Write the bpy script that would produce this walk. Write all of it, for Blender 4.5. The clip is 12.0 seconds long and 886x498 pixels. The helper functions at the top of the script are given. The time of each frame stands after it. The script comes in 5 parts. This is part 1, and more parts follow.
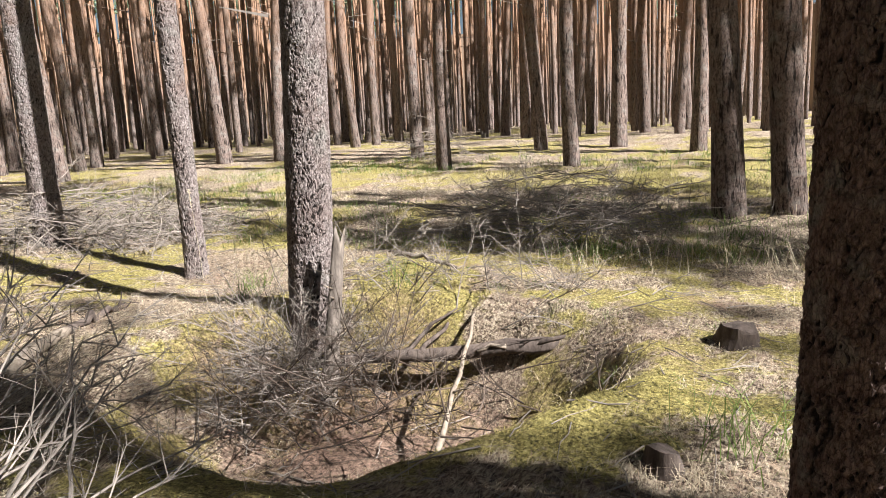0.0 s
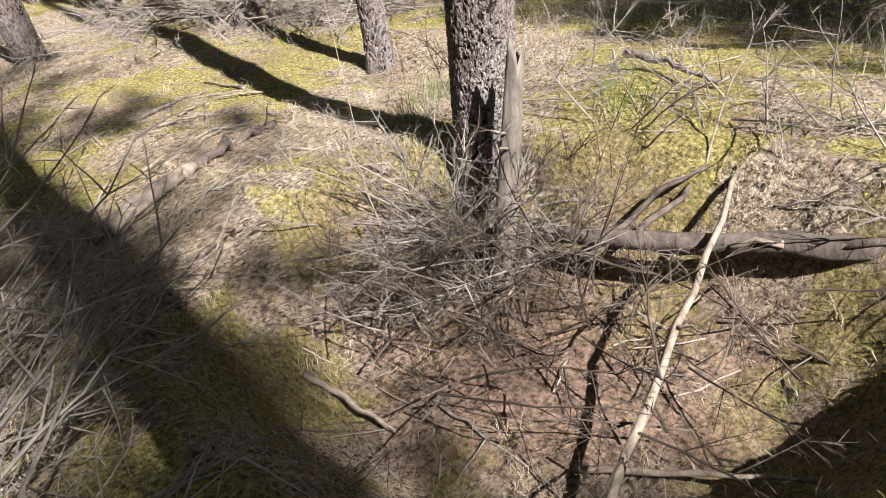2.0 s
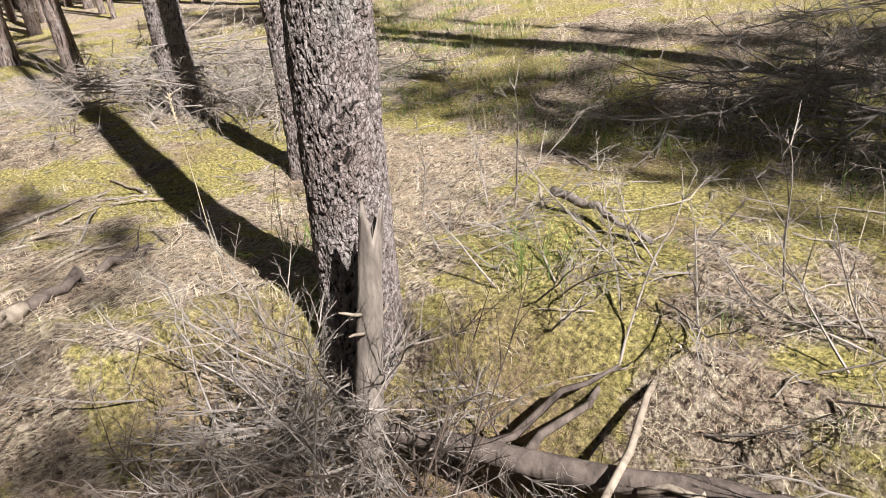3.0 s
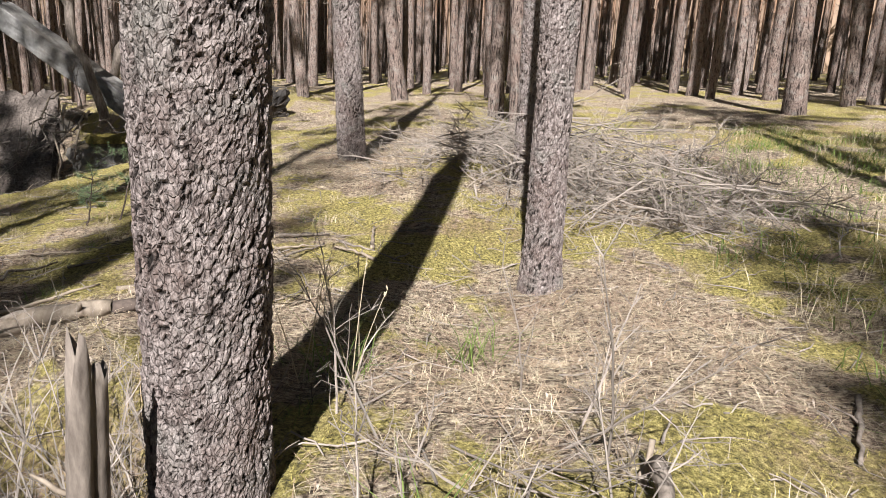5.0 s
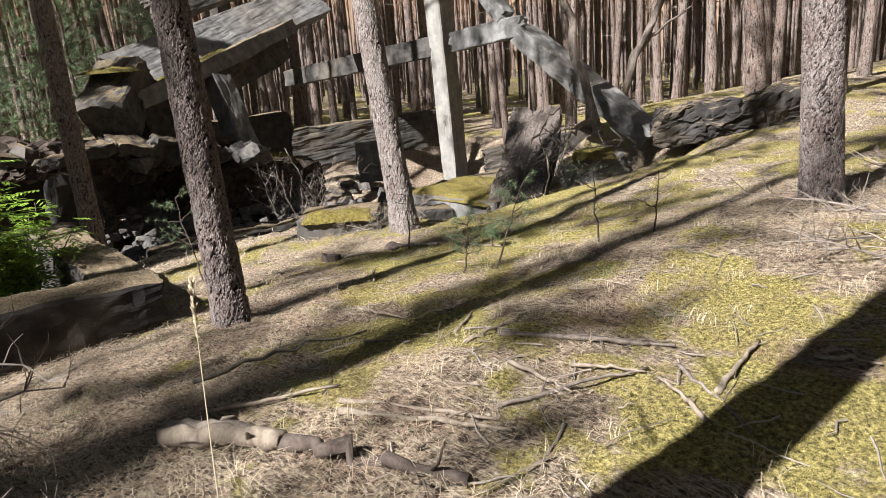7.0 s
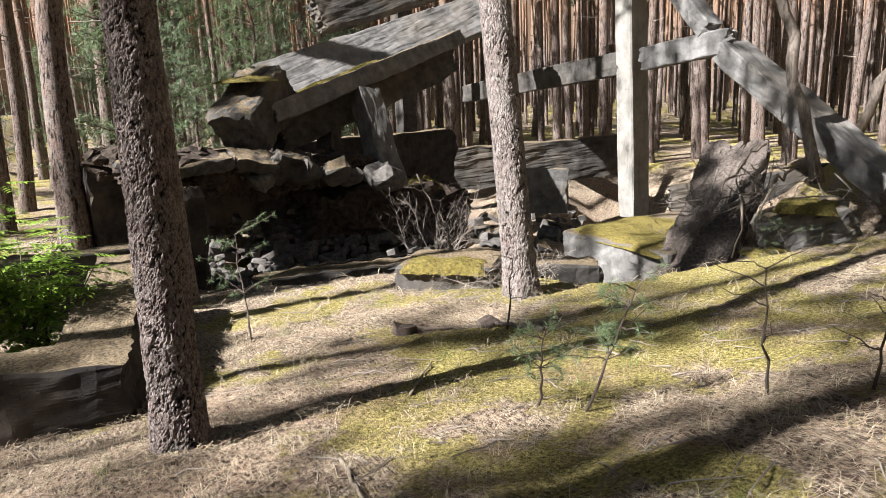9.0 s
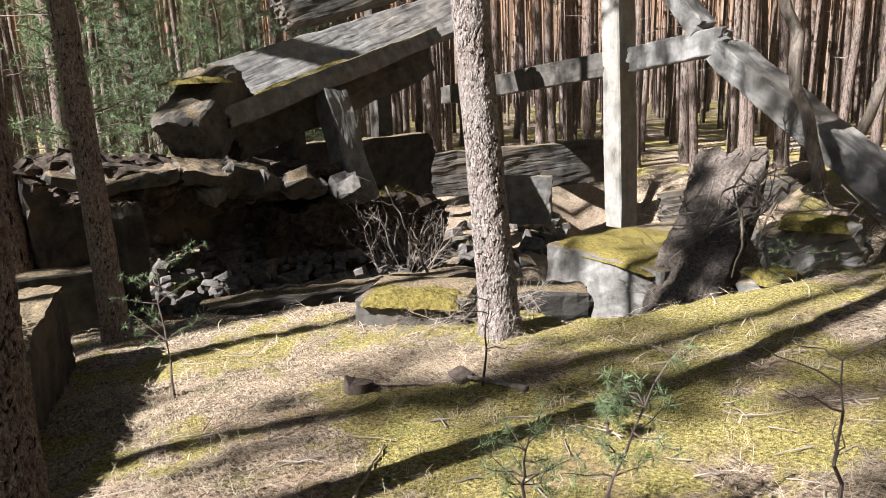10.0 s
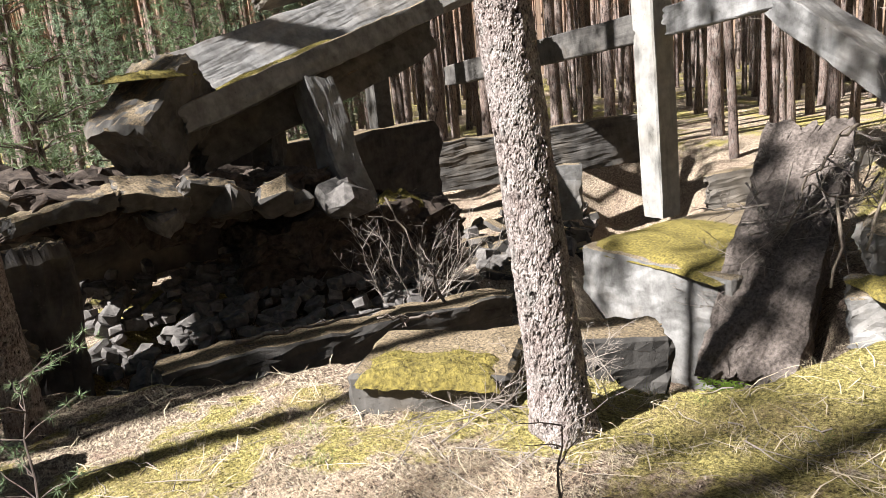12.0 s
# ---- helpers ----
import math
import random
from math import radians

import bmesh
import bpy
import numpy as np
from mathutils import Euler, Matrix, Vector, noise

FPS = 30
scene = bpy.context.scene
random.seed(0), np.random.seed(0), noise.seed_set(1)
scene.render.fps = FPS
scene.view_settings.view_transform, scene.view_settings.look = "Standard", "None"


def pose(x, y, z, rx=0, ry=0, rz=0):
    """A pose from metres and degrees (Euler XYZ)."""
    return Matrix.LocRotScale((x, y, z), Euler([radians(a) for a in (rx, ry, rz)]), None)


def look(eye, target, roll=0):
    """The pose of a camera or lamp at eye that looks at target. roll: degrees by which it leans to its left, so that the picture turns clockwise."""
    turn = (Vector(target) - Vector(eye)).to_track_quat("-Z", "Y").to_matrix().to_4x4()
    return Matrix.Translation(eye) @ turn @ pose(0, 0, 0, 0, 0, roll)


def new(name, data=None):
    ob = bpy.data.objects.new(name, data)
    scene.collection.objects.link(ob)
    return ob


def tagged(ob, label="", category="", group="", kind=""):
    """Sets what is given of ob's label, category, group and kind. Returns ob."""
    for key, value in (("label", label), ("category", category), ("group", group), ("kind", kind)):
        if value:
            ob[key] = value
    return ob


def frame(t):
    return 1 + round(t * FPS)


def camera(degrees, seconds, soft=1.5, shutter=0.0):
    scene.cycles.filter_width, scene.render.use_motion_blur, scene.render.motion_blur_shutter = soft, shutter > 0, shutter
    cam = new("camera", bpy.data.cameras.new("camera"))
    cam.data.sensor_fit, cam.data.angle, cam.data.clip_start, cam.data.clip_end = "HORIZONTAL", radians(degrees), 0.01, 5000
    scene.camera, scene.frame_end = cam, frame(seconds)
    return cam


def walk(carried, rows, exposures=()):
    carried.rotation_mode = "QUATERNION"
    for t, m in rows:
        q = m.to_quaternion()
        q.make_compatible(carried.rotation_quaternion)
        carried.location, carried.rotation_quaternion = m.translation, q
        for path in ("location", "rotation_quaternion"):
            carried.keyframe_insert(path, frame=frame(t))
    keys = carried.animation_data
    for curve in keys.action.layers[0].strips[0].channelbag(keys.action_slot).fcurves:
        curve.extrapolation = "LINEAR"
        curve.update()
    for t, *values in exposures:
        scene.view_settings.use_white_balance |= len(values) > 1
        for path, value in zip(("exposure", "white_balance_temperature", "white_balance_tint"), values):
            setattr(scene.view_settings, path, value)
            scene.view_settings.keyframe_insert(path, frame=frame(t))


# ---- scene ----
cam = camera(64.8, 12.0, soft=0.9)
PATH = [  # seconds, eye, target, roll
    (0, (0.000, 0.000, 1.340), (-1.733, 3.537, 0.640), -2.61),
    (0.5, (-0.145, 0.509, 1.356), (-2.471, 3.563, 0.232), -5.98),
    (1, (-0.435, 0.837, 1.334), (-3.034, 3.494, -0.144), -6.98),
    (1.5, (-0.635, 1.207, 1.339), (-3.240, 3.661, -0.448), -8.01),
    (2, (-0.697, 1.698, 1.369), (-3.386, 3.948, -0.557), -8.27),
    (2.5, (-0.831, 2.180, 1.395), (-3.621, 4.322, -0.509), -8.85),
    (3, (-0.901, 2.748, 1.461), (-3.702, 5.094, -0.167), -5.80),
    (3.4, (-0.995, 3.248, 1.333), (-4.289, 5.134, 0.071), -6.17),
    (3.7, (-1.007, 3.597, 1.318), (-4.504, 5.119, 0.112), -4.11),
    (5.3, (-1.568, 4.923, 1.258), (-5.397, 4.475, 0.191), 1.58),
    (5.5, (-1.668, 5.012, 1.265), (-5.457, 4.298, 0.200), 0.23),
    (6, (-2.169, 5.340, 1.260), (-5.759, 3.930, 0.200), -0.87),
    (6.5, (-2.843, 5.304, 1.262), (-5.863, 2.929, 0.150), -2.98),
    (7, (-3.367, 5.311, 1.380), (-6.076, 2.569, 0.312), -4.30),
    (7.5, (-3.871, 5.261, 1.443), (-6.045, 2.055, 0.445), -5.14),
    (7.7, (-4.064, 5.194, 1.408), (-6.094, 1.889, 0.430), -4.36),
    (9.3, (-5.459, 4.081, 1.342), (-7.307, 0.655, 0.421), -2.52),
    (9.5, (-5.577, 3.911, 1.384), (-7.435, 0.492, 0.460), -2.46),
    (10, (-5.864, 3.523, 1.372), (-7.798, 0.147, 0.445), -2.35),
    (10.5, (-6.096, 3.045, 1.415), (-7.946, -0.377, 0.482), -5.24),
    (11, (-6.243, 2.522, 1.423), (-8.015, -0.928, 0.442), -6.36),
    (11.5, (-6.475, 2.124, 1.386), (-7.944, -1.460, 0.388), -6.83),
    (12, (-6.799, 1.769, 1.353), (-8.665, -1.617, 0.327), -5.77),
]
walk(cam, [(t, look(eye, target, roll)) for t, eye, target, roll in PATH],
     [(0.0, 1.92), (2.0, 1.84), (3.5, 1.6), (5.5, 1.54), (6.5, 1.6), (7.5, 1.84), (10.0, 2.02), (12.0, 2.15)])
# ---- end of path ----
# ---- world, sun ----
SUN_AZ, SUN_EL = -5.0, 44.0  # degrees: azimuth from +x, height
world = bpy.data.worlds.new("sky")
world.use_nodes = True
scene.world = world
wn = world.node_tree.nodes
sky = wn.new("ShaderNodeTexSky")
sky.sky_type, sky.sun_disc = "NISHITA", False
sky.sun_elevation, sky.sun_rotation = radians(SUN_EL), radians(90 - SUN_AZ)
wn["Background"].inputs["Strength"].default_value = 0.017
world.node_tree.links.new(sky.outputs[0], wn["Background"].inputs[0])
sun = new("sun", bpy.data.lights.new("sun", "SUN"))
sun.data.energy, sun.data.angle, sun.data.color = 5.0, radians(0.55), (0.99, 0.985, 1.0)
sun_way = Vector((math.cos(radians(SUN_AZ)) * math.cos(radians(SUN_EL)), math.sin(radians(SUN_AZ)) * math.cos(radians(SUN_EL)), math.sin(radians(SUN_EL))))
sun.matrix_world = look(sun_way * 50, (0, 0, 0))
RNG = np.random.default_rng(7)


# ---- materials ----
class Nodes:
    """A small wrapper round a node material."""

    def __init__(self, name, rough=0.9):
        self.mat = bpy.data.materials.new(name)
        self.mat.use_nodes = True
        self.tree = self.mat.node_tree
        self.bsdf = self.tree.nodes["Principled BSDF"]
        self.bsdf.inputs["Roughness"].default_value = rough
        self.bsdf.inputs["Specular IOR Level"].default_value = 0.2
        self.at = self.node("ShaderNodeTexCoord").outputs["Object"]

    def node(self, kind):
        return self.tree.nodes.new(kind)

    def link(self, a, b):
        self.tree.links.new(a, b)

    def world(self):
        self.at = self.node("ShaderNodeNewGeometry").outputs["Position"]
        return self

    def stretch(self, sx, sy, sz):
        m = self.node("ShaderNodeMapping")
        m.inputs["Scale"].default_value = (sx, sy, sz)
        self.link(self.at, m.inputs["Vector"])
        return m.outputs[0]

    def noise(self, scale, detail=6.0, rough=0.6, at=None):
        n = self.node("ShaderNodeTexNoise")
        n.inputs["Scale"].default_value, n.inputs["Detail"].default_value, n.inputs["Roughness"].default_value = scale, detail, rough
        self.link(at or self.at, n.inputs["Vector"])
        return n.outputs["Fac"]

    def cells(self, scale, feature="DISTANCE_TO_EDGE", at=None):
        n = self.node("ShaderNodeTexVoronoi")
        n.feature = feature
        n.inputs["Scale"].default_value = scale
        self.link(at or self.at, n.inputs["Vector"])
        return n.outputs["Distance"]

    def ramp(self, fac, *stops):
        r = self.node("ShaderNodeValToRGB")
        r.color_ramp.elements[0].position, r.color_ramp.elements[1].position = stops[0][0], stops[-1][0]
        for s in stops[1:-1]:
            r.color_ramp.elements.new(s[0])
        for e, s in zip(r.color_ramp.elements, stops):
            c = s[1] if isinstance(s[1], tuple) else (s[1],) * 3
            e.color = (*c, 1)
        self.link(fac, r.inputs[0])
        return r.outputs[0]

    def mix(self, fac, a, b, how="MIX"):
        m = self.node("ShaderNodeMix")
        m.data_type, m.blend_type = "RGBA", how
        for value, slot in ((fac, m.inputs[0]), (a, m.inputs[6]), (b, m.inputs[7])):
            if isinstance(value, (int, float)):
                slot.default_value = value
            elif isinstance(value, tuple):
                slot.default_value = (*value, 1)
            else:
                self.link(value, slot)
        return m.outputs[2]

    def sums(self, how, a, b):
        m = self.node("ShaderNodeMath")
        m.operation = how
        for value, slot in ((a, m.inputs[0]), (b, m.inputs[1])):
            if isinstance(value, (int, float)):
                slot.default_value = value
            else:
                self.link(value, slot)
        return m.outputs[0]

    def height(self):
        s = self.node("ShaderNodeSeparateXYZ")
        self.link(self.node("ShaderNodeNewGeometry").outputs["Position"], s.inputs[0])
        return s.outputs[2]

    def facing_up(self):
        s = self.node("ShaderNodeSeparateXYZ")
        self.link(self.node("ShaderNodeNewGeometry").outputs["Normal"], s.inputs[0])
        return s.outputs[2]

    def island(self):
        return self.node("ShaderNodeNewGeometry").outputs["Random Per Island"]

    def each(self):
        return self.node("ShaderNodeObjectInfo").outputs["Random"]

    def done(self, colour, bump=None, strength=0.5, distance=0.02):
        if isinstance(colour, tuple):
            self.bsdf.inputs["Base Color"].default_value = (*colour, 1)
        else:
            self.link(colour, self.bsdf.inputs["Base Color"])
        if bump is not None:
            b = self.node("ShaderNodeBump")
            b.inputs["Strength"].default_value, b.inputs["Distance"].default_value = strength, distance
            self.link(bump, b.inputs["Height"])
            self.link(b.outputs[0], self.bsdf.inputs["Normal"])
        return self.mat


def attribute(n, name):
    a = n.node("ShaderNodeAttribute")
    a.attribute_name = name
    return a.outputs["Fac"]


def bark_material(name, low, mid, crack, fine):
    """Pine bark: grey-pink flakes and dark furrows below, thin orange flakes high up."""
    n = Nodes(name, 0.92)
    flakes = n.noise(46, 8, 0.8, at=n.stretch(1, 1, 0.5))
    grain = n.noise(120, 4, 0.7, at=n.stretch(1, 1, 0.5))
    scale = n.ramp(n.cells(70, at=n.stretch(1, 1, 0.55)), (0.02, 0.0), (0.14, 1.0))
    blotch = n.noise(4.5, 5, 0.65)
    bright = tuple(min(1, 1.35 * c) for c in mid)
    colour = n.ramp(flakes, (0.36, tuple(0.3 * c for c in low)), (0.44, low), (0.53, mid), (0.63, bright))
    colour = n.mix(n.ramp(blotch, (0.45, 0.0), (0.72, 0.7)), colour, n.mix(grain, (0.085, 0.055, 0.046), (0.21, 0.145, 0.122)))
    colour = n.mix(n.ramp(n.noise(7, 4, 0.6), (0.52, 0.0), (0.7, 0.6)), colour, n.mix(flakes, (0.15, 0.147, 0.13), (0.33, 0.325, 0.30)))
    # Furrows take dark bark colour plus painted crevice shade along the crack mask.
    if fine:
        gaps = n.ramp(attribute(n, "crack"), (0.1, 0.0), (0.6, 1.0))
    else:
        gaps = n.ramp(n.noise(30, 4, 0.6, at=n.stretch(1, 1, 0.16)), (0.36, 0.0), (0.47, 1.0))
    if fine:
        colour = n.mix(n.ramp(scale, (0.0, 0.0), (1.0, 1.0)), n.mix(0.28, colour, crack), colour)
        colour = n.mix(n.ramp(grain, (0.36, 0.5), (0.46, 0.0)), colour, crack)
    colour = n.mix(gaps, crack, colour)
    orange = n.mix(flakes, (0.20, 0.105, 0.06), (0.40, 0.25, 0.16))
    up = n.sums("ADD", n.height(), n.sums("MULTIPLY", blotch, 6.0))
    colour = n.mix(n.ramp(n.sums("DIVIDE", up, 14.0), (0.40, 0.0), (0.75, 0.85)), colour, orange)
    colour = n.mix(0.5, colour, n.ramp(n.each(), (0.0, (0.62, 0.55, 0.5)), (1.0, (1.0, 0.98, 0.95))), "MULTIPLY")
    relief = n.sums("ADD", n.sums("MULTIPLY", gaps, 0.35 if fine else 1.0), n.sums("ADD", n.sums("MULTIPLY", flakes, 0.7), n.sums("MULTIPLY", grain, 0.3)))
    return n.done(colour, n.sums("ADD", relief, n.sums("MULTIPLY", scale, 0.35)) if fine else relief, 1.0, 0.012)


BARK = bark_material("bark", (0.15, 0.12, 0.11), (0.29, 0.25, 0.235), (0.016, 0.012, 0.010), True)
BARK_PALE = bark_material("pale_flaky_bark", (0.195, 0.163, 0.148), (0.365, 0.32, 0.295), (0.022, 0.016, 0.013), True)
# Reddish bark, darkened further to carry part of the trunk's shade.
BARK_RED_SHADED = bark_material("shade_dark_red_bark", (0.085, 0.05, 0.041), (0.18, 0.122, 0.104), (0.014, 0.009, 0.008), True)
BARK_FAR = bark_material("bark_rough", (0.10, 0.074, 0.063), (0.21, 0.165, 0.142), (0.025, 0.018, 0.015), False)


def ground_material():
    """Straw-pale needle litter, cushions of yellow-green moss, red-brown soil where it is dug up."""
    n = Nodes("forest_floor", 0.95).world()
    mid = n.noise(2.3, 6, 0.62)
    fine = n.noise(26, 8, 0.75)
    straw = n.noise(70, 4, 0.7, at=n.stretch(1, 0.22, 1))
    flecks = n.ramp(n.cells(34, "F1", at=n.stretch(1, 0.45, 1)), (0.10, 1.0), (0.26, 0.0))
    # Litter darkens in the bump's low spots, painting shade into its crevices.
    litter = n.ramp(fine, (0.34, (0.022, 0.014, 0.010)), (0.46, (0.10, 0.070, 0.048)), (0.56, (0.27, 0.205, 0.150)), (0.70, (0.56, 0.46, 0.345)))
    litter = n.mix(n.ramp(straw, (0.5, 0.0), (0.62, 0.75)), litter, (0.60, 0.50, 0.345))
    litter = n.mix(n.sums("MULTIPLY", flecks, 0.55), litter, (0.62, 0.53, 0.41))
    moss = n.ramp(n.noise(45, 6, 0.75), (0.36, (0.022, 0.021, 0.004)), (0.5, (0.235, 0.195, 0.055)), (0.68, (0.62, 0.52, 0.19)))
    damp = n.ramp(n.noise(3.6, 7, 0.68), (0.53, 0.0), (0.63, 0.7))
    litter = n.mix(damp, litter, n.mix(n.ramp(fine, (0.4, 0.0), (0.66, 1.0)), (0.025, 0.016, 0.011), (0.20, 0.14, 0.10)))
    where = n.sums("ADD", attribute(n, "moss"), n.sums("MULTIPLY", n.sums("SUBTRACT", n.noise(5.5, 7, 0.7), 0.5), 1.3))
    colour = n.mix(n.ramp(where, (0.48, 0.0), (0.66, 0.92)), litter, moss)
    reds = n.ramp(n.noise(1.3, 5, 0.6), (0.55, 0.0), (0.66, 0.55))
    red_litter = n.mix(n.ramp(fine, (0.38, 0.0), (0.62, 1.0)), (0.028, 0.016, 0.011), (0.34, 0.215, 0.155))
    colour = n.mix(n.sums("MAXIMUM", reds, attribute(n, "dug")), colour, red_litter)
    relief = n.sums("ADD", n.sums("ADD", fine, n.sums("MULTIPLY", straw, 0.4)), n.sums("MULTIPLY", mid, 0.8))
    return n.done(colour, relief, 1.0, 0.05)


FLOOR = ground_material()


def leafy(mat, share):
    """Lets part of the light through thin leaves and needles."""
    tree = mat.node_tree
    bsdf, out = tree.nodes["Principled BSDF"], tree.nodes["Material Output"]
    thin, mixed = tree.nodes.new("ShaderNodeBsdfTranslucent"), tree.nodes.new("ShaderNodeMixShader")
    tree.links.new(bsdf.inputs["Base Color"].links[0].from_socket, thin.inputs["Color"])
    mixed.inputs[0].default_value = share
    tree.links.new(bsdf.outputs[0], mixed.inputs[1])
    tree.links.new(thin.outputs[0], mixed.inputs[2])
    tree.links.new(mixed.outputs[0], out.inputs["Surface"])
    return mat


def plain(name, a, b, scale, rough=0.9, bump=0.4, distance=0.01, by="noise", streak=(1, 1, 1)):
    n = Nodes(name, rough)
    f = n.noise(scale, 6, 0.65, at=n.stretch(*streak))
    colour = n.mix(n.ramp(f, (0.3, 0.0), (0.7, 1.0)), a, b)
    if by == "island":
        colour = n.mix(n.island(), n.mix(f, a, b), n.mix(f, tuple(0.25 * c for c in a), tuple(0.6 * c for c in b)))
    return n.done(colour, f, bump, distance)


MOSS = plain("moss", (0.03, 0.024, 0.009), (0.21, 0.165, 0.042), 30, 0.95, 1.0, 0.02)
MOSS_BLADE = plain("moss_blade", (0.19, 0.16, 0.04), (0.47, 0.39, 0.125), 3, 0.9, 0.0, by="island")
STRAW = plain("straw", (0.38, 0.30, 0.19), (0.70, 0.59, 0.42), 2, 0.85, 0.0, by="island")
NEEDLE_BROWN = plain("needle_brown", (0.22, 0.135, 0.085), (0.50, 0.375, 0.26), 2, 0.85, 0.0, by="island")
FLAKE = plain("bark_flake", (0.17, 0.115, 0.08), (0.55, 0.46, 0.37), 2, 0.85, 0.0, by="island")
GRASS = plain("grass_green", (0.10, 0.17, 0.035), (0.26, 0.32, 0.09), 2, 0.7, 0.0, by="island")
TWIG = plain("grey_twig", (0.15, 0.12, 0.10), (0.38, 0.325, 0.275), 14, 0.9, 0.6, 0.004, by="island", streak=(1, 1, 0.3))
DEADWOOD = plain("grey_deadwood", (0.07, 0.055, 0.045), (0.235, 0.195, 0.16), 26, 0.88, 0.7, 0.006, streak=(1, 1, 0.25))
PALEWOOD = plain("pale_barkless_wood", (0.11, 0.085, 0.062), (0.29, 0.235, 0.18), 22, 0.8, 0.5, 0.004, streak=(1, 1, 0.2))
ROTWOOD = plain("rotten_brown_wood", (0.03, 0.022, 0.018), (0.13, 0.10, 0.082), 18, 0.95, 0.9, 0.01, streak=(1, 1, 0.3))
PINE_GREEN = plain("pine_needles", (0.13, 0.19, 0.11), (0.32, 0.40, 0.25), 1.5, 0.6, 0.0, by="island")
YOUNG_GREEN = plain("young_pine_needles", (0.13, 0.20, 0.10), (0.30, 0.38, 0.20), 2, 0.6, 0.0, by="island")
LEAF = plain("fresh_leaf", (0.16, 0.30, 0.03), (0.42, 0.58, 0.10), 4, 0.5, 0.0, by="island")
RUBBLE = plain("broken_stone", (0.04, 0.035, 0.032), (0.16, 0.145, 0.13), 9, 0.9, 0.8, 0.01)
NEEDLE_COVER = plain("needle_covered_concrete", (0.035, 0.027, 0.022), (0.17, 0.14, 0.12), 24, 0.95, 1.0, 0.02)
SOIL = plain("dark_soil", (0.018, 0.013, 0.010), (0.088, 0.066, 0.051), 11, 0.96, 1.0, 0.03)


for thin in (PINE_GREEN, YOUNG_GREEN, LEAF, GRASS):
    leafy(thin, 0.4)
MOSS_FUZZ = plain("moss_fuzz", (0.09, 0.078, 0.016), (0.26, 0.21, 0.055), 3, 0.9, 0.0, by="island")


def concrete_material(name, light, dark, litter):
    n = Nodes(name, 0.88).world()
    big, mid, fine = n.noise(0.8, 5, 0.6), n.noise(4.5, 7, 0.65), n.noise(48, 6, 0.7)
    run = n.noise(7, 5, 0.6, at=n.stretch(1, 1, 0.16))
    colour = n.mix(n.ramp(mid, (0.3, 0.0), (0.7, 1.0)), dark, light)
    colour = n.mix(n.ramp(run, (0.5, 0.0), (0.68, 0.35)), colour, (0.075, 0.068, 0.06))
    colour = n.mix(n.ramp(big, (0.5, 0.0), (0.75, 0.55)), colour, (0.20, 0.16, 0.115))
    pits = n.ramp(n.cells(19, "F1"), (0.06, 0.0), (0.16, 1.0))
    colour = n.mix(n.ramp(n.noise(2.0, 3, 0.5), (0.55, 0.0), (0.6, 1.0)), colour, n.mix(pits, (0.06, 0.055, 0.05), colour))
    growth = n.sums("ADD", n.sums("MULTIPLY", n.facing_up(), 0.8), n.sums("MULTIPLY", mid, 0.7))
    colour = n.mix(n.ramp(growth, (0.92, 0.0), (1.06, litter)), colour, n.mix(n.ramp(fine, (0.36, 0.0), (0.64, 1.0)), (0.03, 0.022, 0.014), (0.22, 0.165, 0.10)))
    relief = n.sums("ADD", n.sums("MULTIPLY", mid, 0.8), n.sums("ADD", n.sums("MULTIPLY", fine, 0.3), n.sums("MULTIPLY", pits, 0.25)))
    return n.done(colour, relief, 0.7, 0.02)


CONCRETE = concrete_material("concrete", (0.225, 0.215, 0.20), (0.075, 0.07, 0.064), 0.9)
# Darker concrete; on rear beam and cellar-rim slabs it stands in for shade.
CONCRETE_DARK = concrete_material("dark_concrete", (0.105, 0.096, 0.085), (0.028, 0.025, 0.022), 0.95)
CONCRETE_PALE = concrete_material("pale_concrete", (0.29, 0.275, 0.245), (0.17, 0.16, 0.145), 0.2)
CONCRETE_BARE = concrete_material("bare_grey_concrete", (0.25, 0.24, 0.225), (0.09, 0.085, 0.08), 0.15)
# Dark copy of the concrete: shade of walls, cellar and slab in its colour.
CONCRETE_SHADED = concrete_material("shade_dark_concrete", (0.052, 0.046, 0.042), (0.014, 0.012, 0.011), 0.95)
# Twig colour darkened in place of the shade down in the pit.
SHADED_TWIG = plain("shade_dark_twig", (0.035, 0.025, 0.02), (0.17, 0.125, 0.095), 14, 0.92, 0.6, 0.004, by="island", streak=(1, 1, 0.3))


